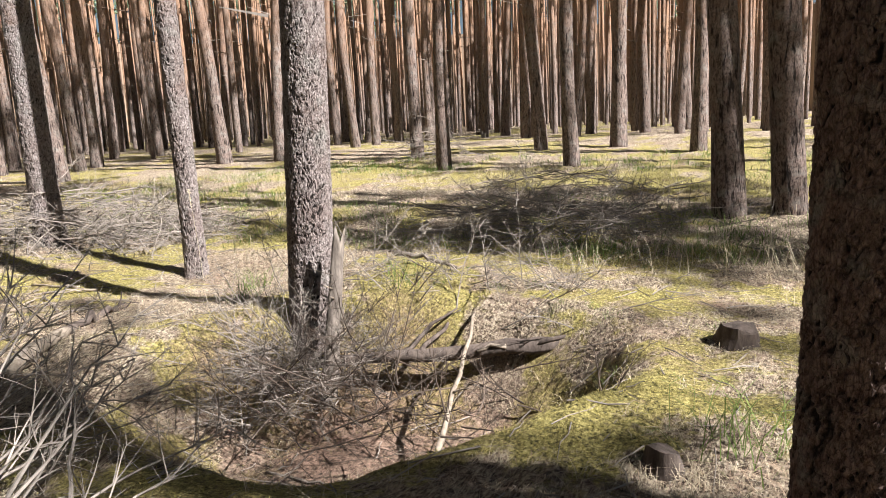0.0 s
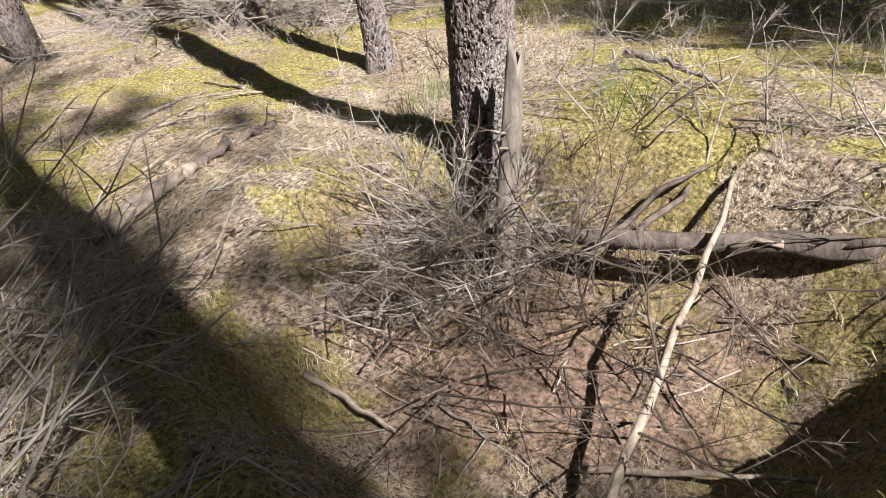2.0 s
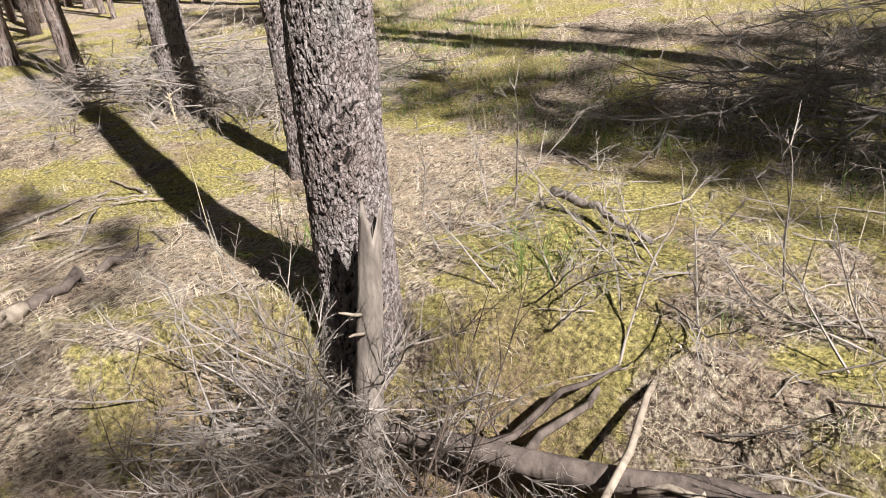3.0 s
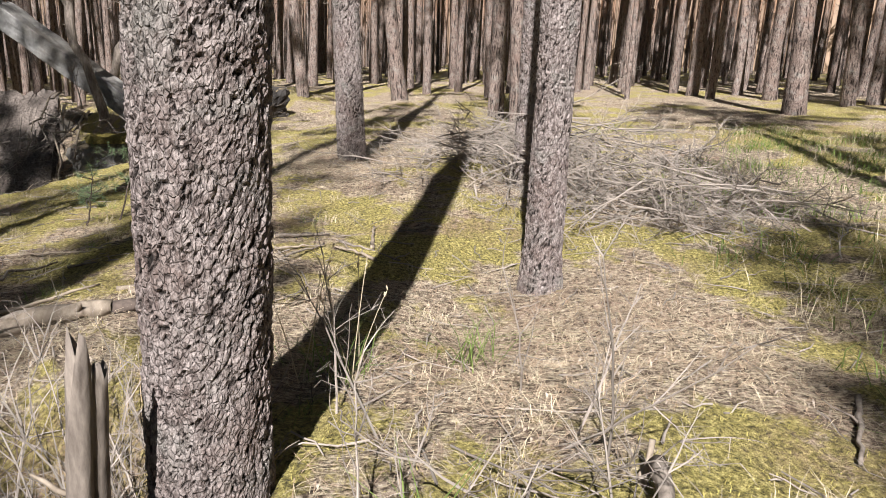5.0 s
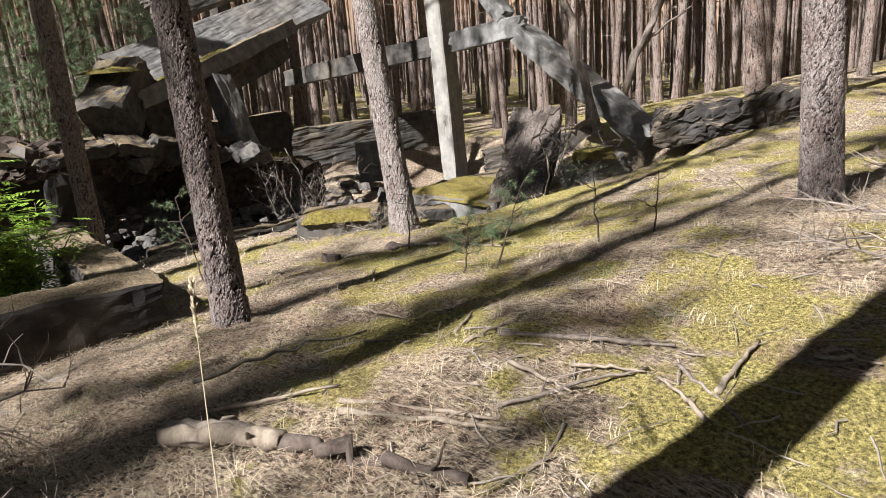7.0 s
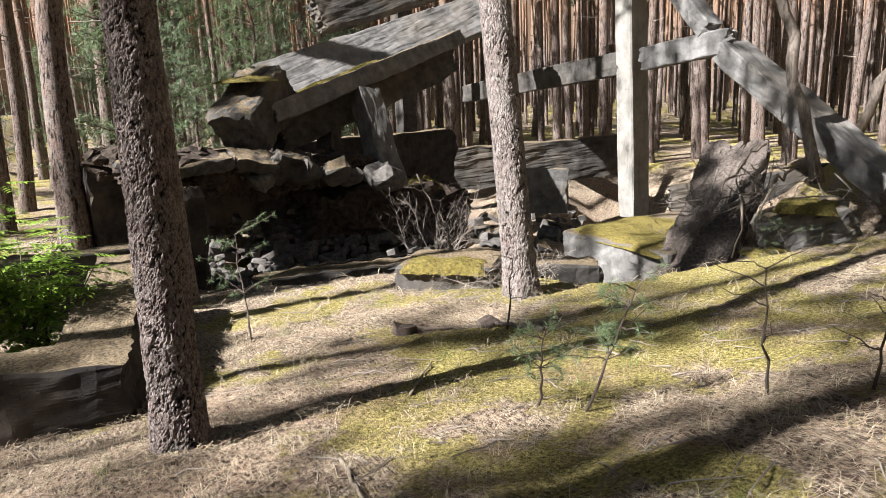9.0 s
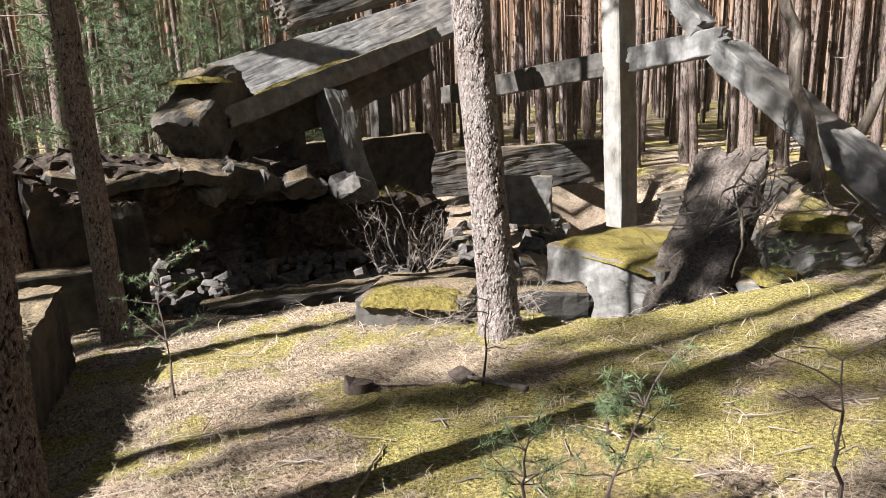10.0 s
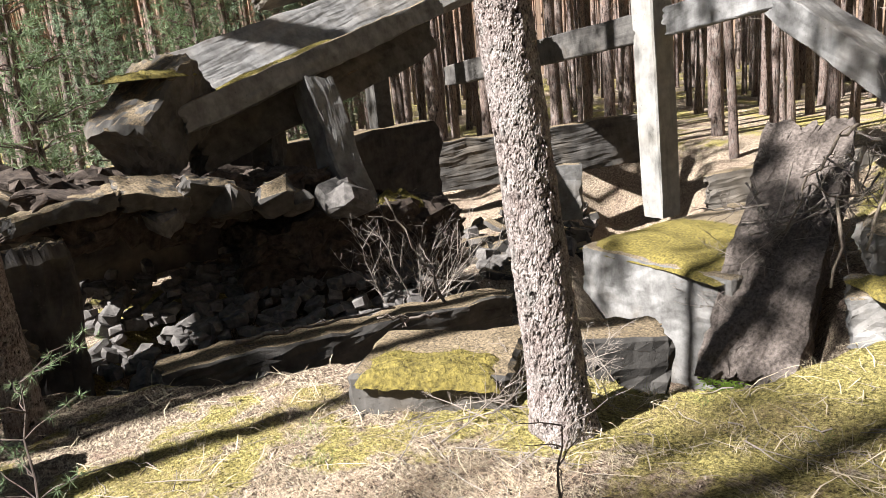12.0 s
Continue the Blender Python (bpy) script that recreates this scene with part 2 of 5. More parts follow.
# ---- mesh helpers ----
class Soup:
    """Gathers pieces into one mesh."""

    def __init__(self):
        self.v, self.f, self.n = [], [], 0

    def add(self, verts, faces):
        verts, faces = np.asarray(verts, float).reshape(-1, 3), np.asarray(faces, int)
        self.v.append(verts)
        self.f.append(faces + self.n)
        self.n += len(verts)
        return self

    def tube(self, pts, radii, sides=6, cap=True):
        pts = np.asarray(pts, float)
        radii = np.broadcast_to(np.asarray(radii, float), len(pts))
        way = np.gradient(pts, axis=0)
        way /= np.linalg.norm(way, axis=1, keepdims=True) + 1e-9
        ref = np.where(np.abs(way[:, 2:3]) > 0.9, [[1.0, 0, 0]], [[0, 0, 1.0]])
        a = np.cross(way, ref)
        a /= np.linalg.norm(a, axis=1, keepdims=True) + 1e-9
        b = np.cross(way, a)
        th = np.arange(sides) * 2 * np.pi / sides
        ring = pts[:, None] + radii[:, None, None] * (np.cos(th)[None, :, None] * a[:, None] + np.sin(th)[None, :, None] * b[:, None])
        k = len(pts)
        i, j = np.meshgrid(np.arange(k - 1), np.arange(sides), indexing="ij")
        quad = np.stack([i * sides + j, i * sides + (j + 1) % sides, (i + 1) * sides + (j + 1) % sides, (i + 1) * sides + j], -1).reshape(-1, 4)
        verts = ring.reshape(-1, 3)
        if cap:
            verts = np.vstack([verts, pts[0], pts[-1]])
            m = k * sides
            t0 = np.stack([np.full(sides, m), (np.arange(sides) + 1) % sides, np.arange(sides), np.arange(sides)], -1)
            t1 = np.stack([np.full(sides, m + 1), (k - 1) * sides + np.arange(sides), (k - 1) * sides + (np.arange(sides) + 1) % sides, (k - 1) * sides + (np.arange(sides) + 1) % sides], -1)
            quad = np.vstack([quad, t0, t1])
        return self.add(verts, quad)

    def data(self, name, material, smooth=False):
        verts, faces = np.vstack(self.v), np.vstack(self.f)
        keep = np.ones(faces.shape, bool)
        keep[:, 3] = faces[:, 2] != faces[:, 3]
        sizes = keep.sum(1)
        me = bpy.data.meshes.new(name)
        me.vertices.add(len(verts))
        me.vertices.foreach_set("co", verts.astype(np.float32).ravel())
        me.loops.add(int(sizes.sum()))
        me.loops.foreach_set("vertex_index", faces[keep].astype(np.int32))
        me.polygons.add(len(faces))
        me.polygons.foreach_set("loop_start", np.r_[0, np.cumsum(sizes)[:-1]].astype(np.int32))
        me.polygons.foreach_set("use_smooth", np.full(len(faces), smooth))
        me.materials.append(material)
        me.update(calc_edges=True)
        return me


def part(name, data, parent=None, label="", material=None):
    """One mesh object under a thing."""
    if isinstance(data, bmesh.types.BMesh):
        me = bpy.data.meshes.new(name)
        data.to_mesh(me)
        data.free()
        if material:
            me.materials.append(material)
        data = me
    ob = new(name, data)
    ob.parent = parent
    return tagged(ob, label) if label else ob


def root(name, m, label, category, group="", kind=""):
    ob = new(name)
    ob.empty_display_size = 0.2
    ob.matrix_basis = m
    return tagged(ob, label, category, group, kind)


def grass_blades(soup, xy, z, length, width, bend, rng, lean=None, flat=0.0):
    """Narrow bent blades, two quads each. flat: 1 lies on the ground."""
    k = len(xy)
    az = rng.uniform(0, 2 * np.pi, k)
    length = length * rng.uniform(0.6, 1.3, k)
    rise = np.clip(1 - flat + rng.normal(0, 0.12, k), 0.02, 1)
    out = np.stack([np.cos(az), np.sin(az)], -1)
    side = np.stack([-out[:, 1], out[:, 0]], -1) * (width / 2)
    base = np.column_stack([xy, z])
    hor = np.sqrt(np.clip(1 - rise**2, 0, 1))
    mid = base + np.column_stack([out * (length * hor * 0.5)[:, None], length * rise * 0.55])
    tip = base + np.column_stack([out * (length * (hor + bend * rise))[:, None], length * rise * (1.0 - 0.4 * bend)])
    s3 = np.column_stack([side, np.zeros(k)])
    verts = np.stack([base - s3, base + s3, mid + s3 * 0.8, mid - s3 * 0.8, tip], 1).reshape(-1, 3)
    q = np.arange(k)[:, None] * 5
    quads = q + np.array([[0, 1, 2, 3]])
    tris = q + np.array([[3, 2, 4, 4]])
    return soup.add(verts, np.vstack([quads, tris]))


def fbm(x, y, seed=0.0):
    """Smooth uneven field, about -1 to 1."""
    v = np.zeros_like(np.asarray(x, float))
    for k, (fr, am) in enumerate(((1.0, 0.5), (2.1, 0.27), (4.3, 0.15), (8.9, 0.08))):
        c, s = math.cos(1.3 * k + seed), math.sin(1.3 * k + seed)
        u, w = fr * (c * x - s * y) + 3.1 * k + seed, fr * (s * x + c * y) - 1.7 * k + 2 * seed
        v = v + am * (np.sin(u + 1.3 * np.sin(w * 0.8)) * np.cos(w + 0.9 * np.sin(u * 0.7)))
    return v


# ---- ground ----
def sstep(a, b, v):
    t = np.clip((v - a) / (b - a), 0, 1)
    return t * t * (3 - 2 * t)


def hump(x, y, cx, cy, rx, ry, turn=0.0):
    """A bell, 1 at its middle."""
    c, s = math.cos(radians(turn)), math.sin(radians(turn))
    u, v = (x - cx) * c + (y - cy) * s, -(x - cx) * s + (y - cy) * c
    return np.exp(-(u / rx) ** 2 - (v / ry) ** 2)


PIT = (-0.766, 0.643)  # way of the ruin's front


def ground(x, y):
    """Height of the forest floor."""
    x, y = np.asarray(x, float), np.asarray(y, float)
    z = np.interp(y, [-60, -9, -5, -2, -0.8, 1, 1.8, 3.2, 7, 10, 14, 17, 45], [-1.3, -1.3, -1.1, -0.78, -0.66, -0.4, -0.3, 0.0, 0.0, 0.2, 0.45, 0.7, 1.0])
    z = np.where(y < 3.2, z * sstep(-1.4, -4.2, x), z)
    z = z + sstep(-12.5, -21, x) * 0.7 * sstep(3.2, -1.0, y) * sstep(-9.0, -4.0, y)
    along, across = (x + 2.3) * 0.914 + (y - 3.6) * 0.406, (x + 2.3) * -0.406 + (y - 3.6) * 0.914
    z = z - 0.80 * sstep(1.18, 0.5, np.hypot((along - 0.12) / np.where(along > 0.12, 1.42, 1.72), (across + 0.1) / np.where(across < -0.1, 1.12, 0.95))) - 0.2 * hump(x, y, -1.95, 2.4, 0.6, 0.4)
    z = z + 0.02 * hump(x, y, -0.8, 2.9, 0.6, 0.3, 20) + 0.12 * hump(x, y, -3.2, 5.3, 1.2, 0.7)
    z = z - 0.12 * hump(x, y, -4.7, 5.0, 1.2, 0.6) + 0.1 * hump(x, y, -8.2, 4.6, 1.6, 0.9)
    z = z + 0.05 * np.sin(0.9 * x + 0.5) * np.sin(0.8 * y + 1.0) * sstep(26, 8, np.hypot(x + 5, y - 3))
    # the hollow in which the ruin stands
    u = (x + 8.9) * PIT[0] + (y + 2.35) * PIT[1]
    v = (x + 8.9) * -0.643 + (y + 2.35) * -0.766
    edge = np.interp(u, [-4, -2, -0.5, 0.8, 1.5, 2, 2.5, 3, 4, 6, 9], [0.4, 0.2, 0.3, 0.1, -0.6, -0.5, -0.25, 0.0, 0.5, 1.5, 2.5]) + 0.05 * np.sin(u * 5.0)
    deep = sstep(edge, edge + 0.5, v) * sstep(15.0, 12.5, v) * sstep(-3.9, -3.0, u) * sstep(6.8, 5.0, u)
    floor = -2.0 - 1.1 * sstep(0.8, 2.0, u) * sstep(4.0, 3.1, u) + 0.5 * sstep(3.6, 4.6, u) + 0.08 * np.sin(3 * x) * np.cos(2.6 * y)
    return z + deep * (floor - z)



def floor_height(x, y):
    """The forest floor with its small unevenness."""
    x, y = np.asarray(x, float), np.asarray(y, float)
    near = sstep(30, 12, np.hypot(x + 5, y - 2))
    cushion = np.clip(0.30 - np.abs(fbm(x * 3.1, y * 3.1, 6.0)), 0, 1) * np.clip(fbm(x * 1.1, y * 1.1, 7.0) + 0.35, 0, 1)
    return ground(x, y) + (0.032 * fbm(x * 2.2, y * 2.2, 1.0) + 0.016 * fbm(x * 8, y * 8, 2.0) + 0.010 * fbm(x * 19, y * 19, 3.0) + 0.14 * cushion) * near


def moss_at(x, y):
    """How mossy the floor is, 0 to 1."""
    v = 0.5 + 0.65 * fbm(x * 0.75, y * 0.75, 4.0) + 0.5 * fbm(x * 2.6, y * 2.6, 5.0) + 0.35 * fbm(x * 6, y * 6, 5.5) - 1.2 * sstep(-1.35, -1.7, ground(x, y))
    v = v + 0.8 * hump(x, y, -0.75, 3.1, 0.9, 0.5, 20) + 0.9 * hump(x, y, -2.1, 1.75, 0.55, 0.35, 20) + 0.8 * hump(x, y, -10.2, -0.6, 2.2, 0.7, -25)
    v = v + 0.6 * hump(x, y, -6.9, -2.3, 1.0, 0.6, -30) + 0.4 * hump(x, y, -7.4, 1.0, 1.3, 0.8) - 0.7 * hump(x, y, -4.6, 5.4, 0.9, 0.9) - 0.8 * hump(x, y, -8.3, -0.9, 0.8, 0.6)
    v = v - 0.5 * hump(x, y, -2.6, 3.5, 0.8, 0.6) + 0.8 * hump(x, y, -1.3, 3.9, 0.5, 0.5) + 0.5 * hump(x, y, -1.5, 13.0, 5.0, 2.0)
    return np.clip(v, 0, 1)


def dug_at(x, y):
    """Bare red-brown soil and needles in the pit."""
    pit = hump(x, y, -2.45, 3.55, 1.0, 0.6, 24) * 1.3
    return np.clip(pit + 0.45 * fbm(x * 3, y * 3, 8.0), 0, 0.9)


def axis(stops):
    out = []
    for a, b, step in stops:
        out.append(np.linspace(a, b, max(2, int(round((b - a) / step))), endpoint=False))
    return np.concatenate(out + [[stops[-1][1]]])


gx = axis([(-400, -120, 40), (-120, -40, 8), (-40, -18, 0.8), (-18, -11, 0.12), (-11, 1.2, 0.036), (1.2, 8, 0.25), (8, 40, 2), (40, 400, 40)])
gy = axis([(-400, -120, 40), (-120, -40, 8), (-40, -16, 0.8), (-16, -5, 0.16), (-5, 7.5, 0.036), (7.5, 18, 0.2), (18, 40, 1.2), (40, 400, 40)])
X, Y = np.meshgrid(gx, gy, indexing="ij")
Z = floor_height(X, Y)
ni, nj = X.shape
me = bpy.data.meshes.new("ground")
I, J = np.meshgrid(np.arange(ni - 1), np.arange(nj - 1), indexing="ij")
quads = np.stack([I * nj + J, (I + 1) * nj + J, (I + 1) * nj + J + 1, I * nj + J + 1], -1).reshape(-1, 4)
me.vertices.add(ni * nj)
me.vertices.foreach_set("co", np.stack([X, Y, Z], -1).ravel())
me.loops.add(quads.size)
me.loops.foreach_set("vertex_index", quads.ravel())
me.polygons.add(len(quads))
me.polygons.foreach_set("loop_start", np.arange(len(quads)) * 4)
me.polygons.foreach_set("use_smooth", np.ones(len(quads), bool))
me.update(calc_edges=True)
me.attributes.new("moss", "FLOAT", "POINT").data.foreach_set("value", moss_at(X, Y).ravel())
me.attributes.new("dug", "FLOAT", "POINT").data.foreach_set("value", dug_at(X, Y).ravel())
me.materials.append(FLOOR)
tagged(new("ground", me), "uneven forest floor of pine litter, dry grass and moss", "ground", kind="structure")


# ---- pines ----
def plates(u, v, turn, cw, ch, seed):
    """Distance to the cracks of bark plates on a trunk unrolled to u (round) and v (up)."""
    nu = max(5, int(round(turn / cw)))
    r = np.random.default_rng(seed)
    nv = int(np.ceil((v.max() - v.min()) / ch)) + 6
    jx, jy, lift = r.uniform(0.05, 0.95, (nu, nv)), r.uniform(0.05, 0.95, (nu, nv)), r.uniform(-1, 1, (nu, nv))
    a = u / turn * nu + 0.45 * np.sin(v * 17 + 3 * np.sin(v * 5.3)) * 0.4
    b = (v - v.min()) / ch + 2 + 0.3 * np.sin(a * 2.1)
    ia, ib = np.floor(a).astype(int), np.floor(b).astype(int)
    f1, f2, own = np.full(u.shape, 9.0), np.full(u.shape, 9.0), np.zeros(u.shape)
    for da in (-1, 0, 1):
        for db in (-1, 0, 1):
            ca, cb = (ia + da) % nu, np.clip(ib + db, 0, nv - 1)
            d = np.hypot(ia + da + jx[ca, cb] - a, ib + db + jy[ca, cb] - b)
            nearer = d < f1
            f2 = np.where(nearer, f1, np.minimum(f2, d))
            own = np.where(nearer, lift[ca, cb], own)
            f1 = np.where(nearer, d, f1)
    return f2 - f1, own


def trunk_mesh(radius, height, fine_to, seed, step=0.015, depth=0.0115, lean=(0, 0), sway=0.05, skin=None):
    r = np.random.default_rng(seed)
    nseg = max(10, int(2 * np.pi * radius / (step * 0.62))) if fine_to > 0 else 12
    low = np.arange(-0.5, fine_to, step) if fine_to > 0 else np.array([-0.5])
    rows = np.concatenate([low, np.linspace(max(fine_to, -0.3), height, 26 if fine_to > 0 else 16)])
    th = np.arange(nseg) * 2 * np.pi / nseg
    TH, V = np.meshgrid(th, rows)
    taper = np.interp(V, [-0.5, 0, 0.25, 0.8, 2, 6, height * 0.75, height], [1.34, 1.24, 1.11, 1.03, 1.0, 0.88, 0.5, 0.06])
    flare = 1 + 0.10 * np.exp(-np.clip(V, 0, None) / 0.22) * np.sin(TH * 4 + seed) + 0.03 * np.sin(TH * 2 + V * 0.8 + seed)
    R = radius * taper * flare
    if fine_to > 0:
        turn = 2 * np.pi * radius
        wob = 0.010 * np.sin(TH * 3 + V * 23) + 0.008 * np.sin(TH * 5 - V * 41 + seed) + 0.007 * np.sin(TH * 13 + V * 87) + r.normal(0, 0.0016, V.shape)
        gap, lift = plates(TH * radius + wob, V + 1.6 * wob, turn, 0.034, 0.165, seed)
        gap2, lift2 = plates(TH * radius - wob, V + wob, turn, 0.016, 0.045, seed + 50)
        fade = np.clip((height - V) / height, 0.2, 1)
        width = 0.10 + 0.14 * np.sin(TH * 2 + V * 4.1 + seed) * np.sin(V * 2.7 - TH)
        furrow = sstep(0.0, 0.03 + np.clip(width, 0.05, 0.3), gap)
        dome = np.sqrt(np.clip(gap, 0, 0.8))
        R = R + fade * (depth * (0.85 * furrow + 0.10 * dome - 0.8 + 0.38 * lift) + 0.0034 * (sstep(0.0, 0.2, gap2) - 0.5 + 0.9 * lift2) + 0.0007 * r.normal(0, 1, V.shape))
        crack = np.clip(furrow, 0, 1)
    bx = sway * np.sin(V * 0.35 + seed) * np.clip(V / 4, 0, 1) + lean[0] * V
    by = sway * np.cos(V * 0.28 + 2 * seed) * np.clip(V / 4, 0, 1) - sway * np.clip(V / 4, 0, 1) + lean[1] * V
    co = np.stack([R * np.cos(TH) + bx, R * np.sin(TH) + by, V], -1)
    k = len(rows)
    i, j = np.meshgrid(np.arange(k - 1), np.arange(nseg), indexing="ij")
    q = np.stack([i * nseg + j, i * nseg + (j + 1) % nseg, (i + 1) * nseg + (j + 1) % nseg, (i + 1) * nseg + j], -1).reshape(-1, 4)
    me = Soup().add(co, q).data("trunk", (skin or BARK) if fine_to > 0 else BARK_FAR, fine_to <= 0)
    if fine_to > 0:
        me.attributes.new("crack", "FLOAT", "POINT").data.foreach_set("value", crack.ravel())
    return me


def tuft(soup, at, size, count, rng, blade=0.012):
    """A tuft of needles: thin triangles out of one middle."""
    way = rng.normal(0, 1, (count, 3))
    way /= np.linalg.norm(way, axis=1, keepdims=True)
    side = np.cross(way, rng.normal(0, 1, (count, 3)))
    side /= np.linalg.norm(side, axis=1, keepdims=True) + 1e-9
    start = np.asarray(at) + way * size * 0.12
    tip = np.asarray(at) + way * size * rng.uniform(0.6, 1.1, (count, 1))
    verts = np.stack([start - side * blade, start + side * blade, tip], 1).reshape(-1, 3)
    q = np.arange(count)[:, None] * 3
    return soup.add(verts, q + np.array([[0, 1, 2, 2]]))


def crown_meshes(height, seed, start=0.68, spread=1.7, tufts=88, blades=22):
    """Limbs and needles of a tall pine's crown."""
    r = np.random.default_rng(seed)
    limbs, needles = Soup(), Soup()
    for k in range(22):
        z = height * r.uniform(start, 0.97)
        az, ln = r.uniform(0, 2 * np.pi), spread * r.uniform(0.5, 1.0) * (1.15 - (z / height - start) / (1 - start) * 0.7)
        s = np.linspace(0, 1, 5)
        pts = np.stack([np.cos(az) * ln * s, np.sin(az) * ln * s, z + ln * (0.25 * s + 0.25 * s**2)], -1) + r.normal(0, 0.05, (5, 3)) * s[:, None]
        limbs.tube(pts[::2], np.linspace(0.035, 0.008, 3), 4, False)
        for i in range(tufts // 22 + 1):
            at = pts[r.integers(2, 5)] + r.normal(0, 0.22, 3)
            tuft(needles, at, r.uniform(0.22, 0.42), blades, r, 0.02)
    return limbs.data("limbs", BARK_FAR), needles.data("crown", PINE_GREEN)


def dead_limbs(low, high, radius, count, seed, long=0.5):
    """Dry broken side branches on a bare stem."""
    r = np.random.default_rng(seed)
    s = Soup()
    for k in range(count):
        z, az, ln = r.uniform(low, high), r.uniform(0, 2 * np.pi), long * r.uniform(0.15, 1.0) ** 1.6
        t = np.linspace(0, 1, 4)
        o = radius * 0.8
        pts = np.stack([np.cos(az) * (o + ln * t), np.sin(az) * (o + ln * t), z + ln * 0.25 * t - 0.1 * ln * t**2], -1) + r.normal(0, 0.02, (4, 3)) * t[:, None]
        s.tube(pts[::3], (0.012, 0.004), 3, False)
    return s.data("dead_branchwork", TWIG)


CROWNS = [crown_meshes(19.0, 300 + k) for k in range(4)]


def near_pine(x, y, radius, lean, seed, label, fine_to=3.0, step=0.015, sink=0.0, z=None, limbs=6, height=19.0):
    z = float(ground(x, y)) - sink if z is None else z
    t = root("pine_tree", pose(x, y, z), label, "tree", "pines round the ruin")
    part("trunk", trunk_mesh(radius, height, fine_to, seed, step, lean=lean, sway=0.0, skin=BARK_PALE if "pale" in label else BARK_RED_SHADED if "reddish" in label else None), t)
    limb, crown = CROWNS[seed % 4]
    top = Matrix.Translation((lean[0] * height * 0.85, lean[1] * height * 0.85, height - 19.0))
    for nm, d in (("limbs", limb), ("crown", crown)):
        tagged(part(nm, d, t), kind="stuff").matrix_local = top
    if limbs:
        tagged(part("dead_branchwork", dead_limbs(2.6, 7.0, radius, limbs, seed), t), kind="stuff")
    return t


NEAR = [  # x, y, radius, lean x, lean y, seed, label
    (-3.15, 4.12, 0.160, 0.03, 0.028, 1, "thick pine with cracked bark and a broken stub beside it"),
    (-5.50, 5.33, 0.105, -0.005, -0.01, 2, "straight grey-barked pine beside its long shadow"),
    (-8.02, 5.50, 0.160, 0.0, -0.01, 3, "grey pine half in shade before the brush pile"),
    (-9.32, 3.60, 0.140, 0.01, -0.05, 4, "slim grey-brown pine on the mossy bank"),
    (-8.98, -1.00, 0.150, -0.025, -0.168, 5, "pale flaky-barked pine on the hollow's edge"),
    (-5.58, 0.88, 0.118, -0.03, -0.13, 6, "brown pine standing close to the low concrete wall"),
    (-6.30, -3.85, 0.115, 0.01, -0.01, 7, "slim pine in shade beside the ruined pier"),
    (0.24, 1.95, 0.165, 0.0, 0.0, 8, "reddish pine trunk with loose bark flakes, darkened for shade"),
]
MIDDLE = [  # x, y, radius, lean x, lean y
    (-0.55, 8.9, 0.17, -0.02, 0.0), (0.1, 9.0, 0.17, -0.03, 0.0), (-3.7, 13.45, 0.13, -0.03, -0.01), (-3.46, 16.65, 0.16, -0.02, 0.0),
    (-1.59, 15.6, 0.13, -0.01, 0.0), (-5.17, 16.1, 0.15, -0.03, -0.01), (-8.16, 15.48, 0.14, 0.02, 0.01), (-6.53, 13.58, 0.125, 0.0, 0.0),
    (-14.05, 15.07, 0.17, -0.05, -0.05), (-19.1, 14.95, 0.17, 0.02, 0.03), (-16.63, 11.88, 0.19, -0.01, -0.01), (-3.0, 26.0, 0.16, -0.02, 0.0),
    (-12.27, 15.29, 0.14, 0.03, 0.03), (-17.5, 24.0, 0.16, 0.0, 0.0), (-20.6, 3.2, 0.18, 0.01, -0.06), (-19.5, -0.8, 0.2, 0.02, -0.05),
    (-19.96, 0.73, 0.137, 0.01, -0.05), (-15.88, 5.55, 0.146, 0.0, -0.01), (-18.9, 14.2, 0.15, -0.03, -0.05), (-5.32, -9.0, 0.22, -0.06, 0.0),
    (-5.13, -20.0, 0.2, -0.05, 0.0), (-6.4, -16.2, 0.2, -0.04, 0.0), (-4.4, -15.7, 0.17, -0.08, 0.0), (-4.1, -12.5, 0.15, -0.07, 0.0),
    # The last four are unseen, added sunward to shade pit bank and clearing.
    (-12.6, 5.75, 0.12, -0.03, -0.02), (12.8, 0.7, 0.14, 0.0, 0.0), (14.6, 0.3, 0.14, 0.0, 0.0), (12.5, 6.2, 0.14, 0.0, 0.0), (14.0, 6.6, 0.14, 0.0, 0.0),
]
SUNWARD = 4.6
for x, y, radius, lx, ly, seed, label in NEAR:
    near_pine(x, y, radius, (lx, ly), seed, label, z=-0.5 if seed == 1 else None, step=0.011 if seed in (1, 5, 6, 8) else 0.016)


# ---- forest ----
STEMS = [trunk_mesh(0.14, 19.0, 0.0, 60 + k, sway=0.12) for k in range(5)]
PROTO = []
for k in range(5):
    limb, crown = CROWNS[k % 4]
    PROTO.append((STEMS[k], limb, crown, dead_limbs(3.0, 12.0, 0.13, 26, 80 + k, 0.9)))


def forest_pine(x, y, scale_r, scale_z, turn, k, lean=(0, 0)):
    t = root("pine_tree", pose(x, y, float(ground(x, y)), lean[1] * -57.3, lean[0] * 57.3, turn) @ Matrix.Diagonal((scale_r, scale_r, scale_z, 1)), "tall slender pine with bare scaly orange-brown trunk", "tree", "pines of the forest")
    for nm, d in zip(("trunk", "limbs", "crown", "dead_branchwork"), PROTO[k % 5]):
        ob = part(nm, d, t)
        if nm != "trunk":
            ob["kind"] = "stuff"
    return t


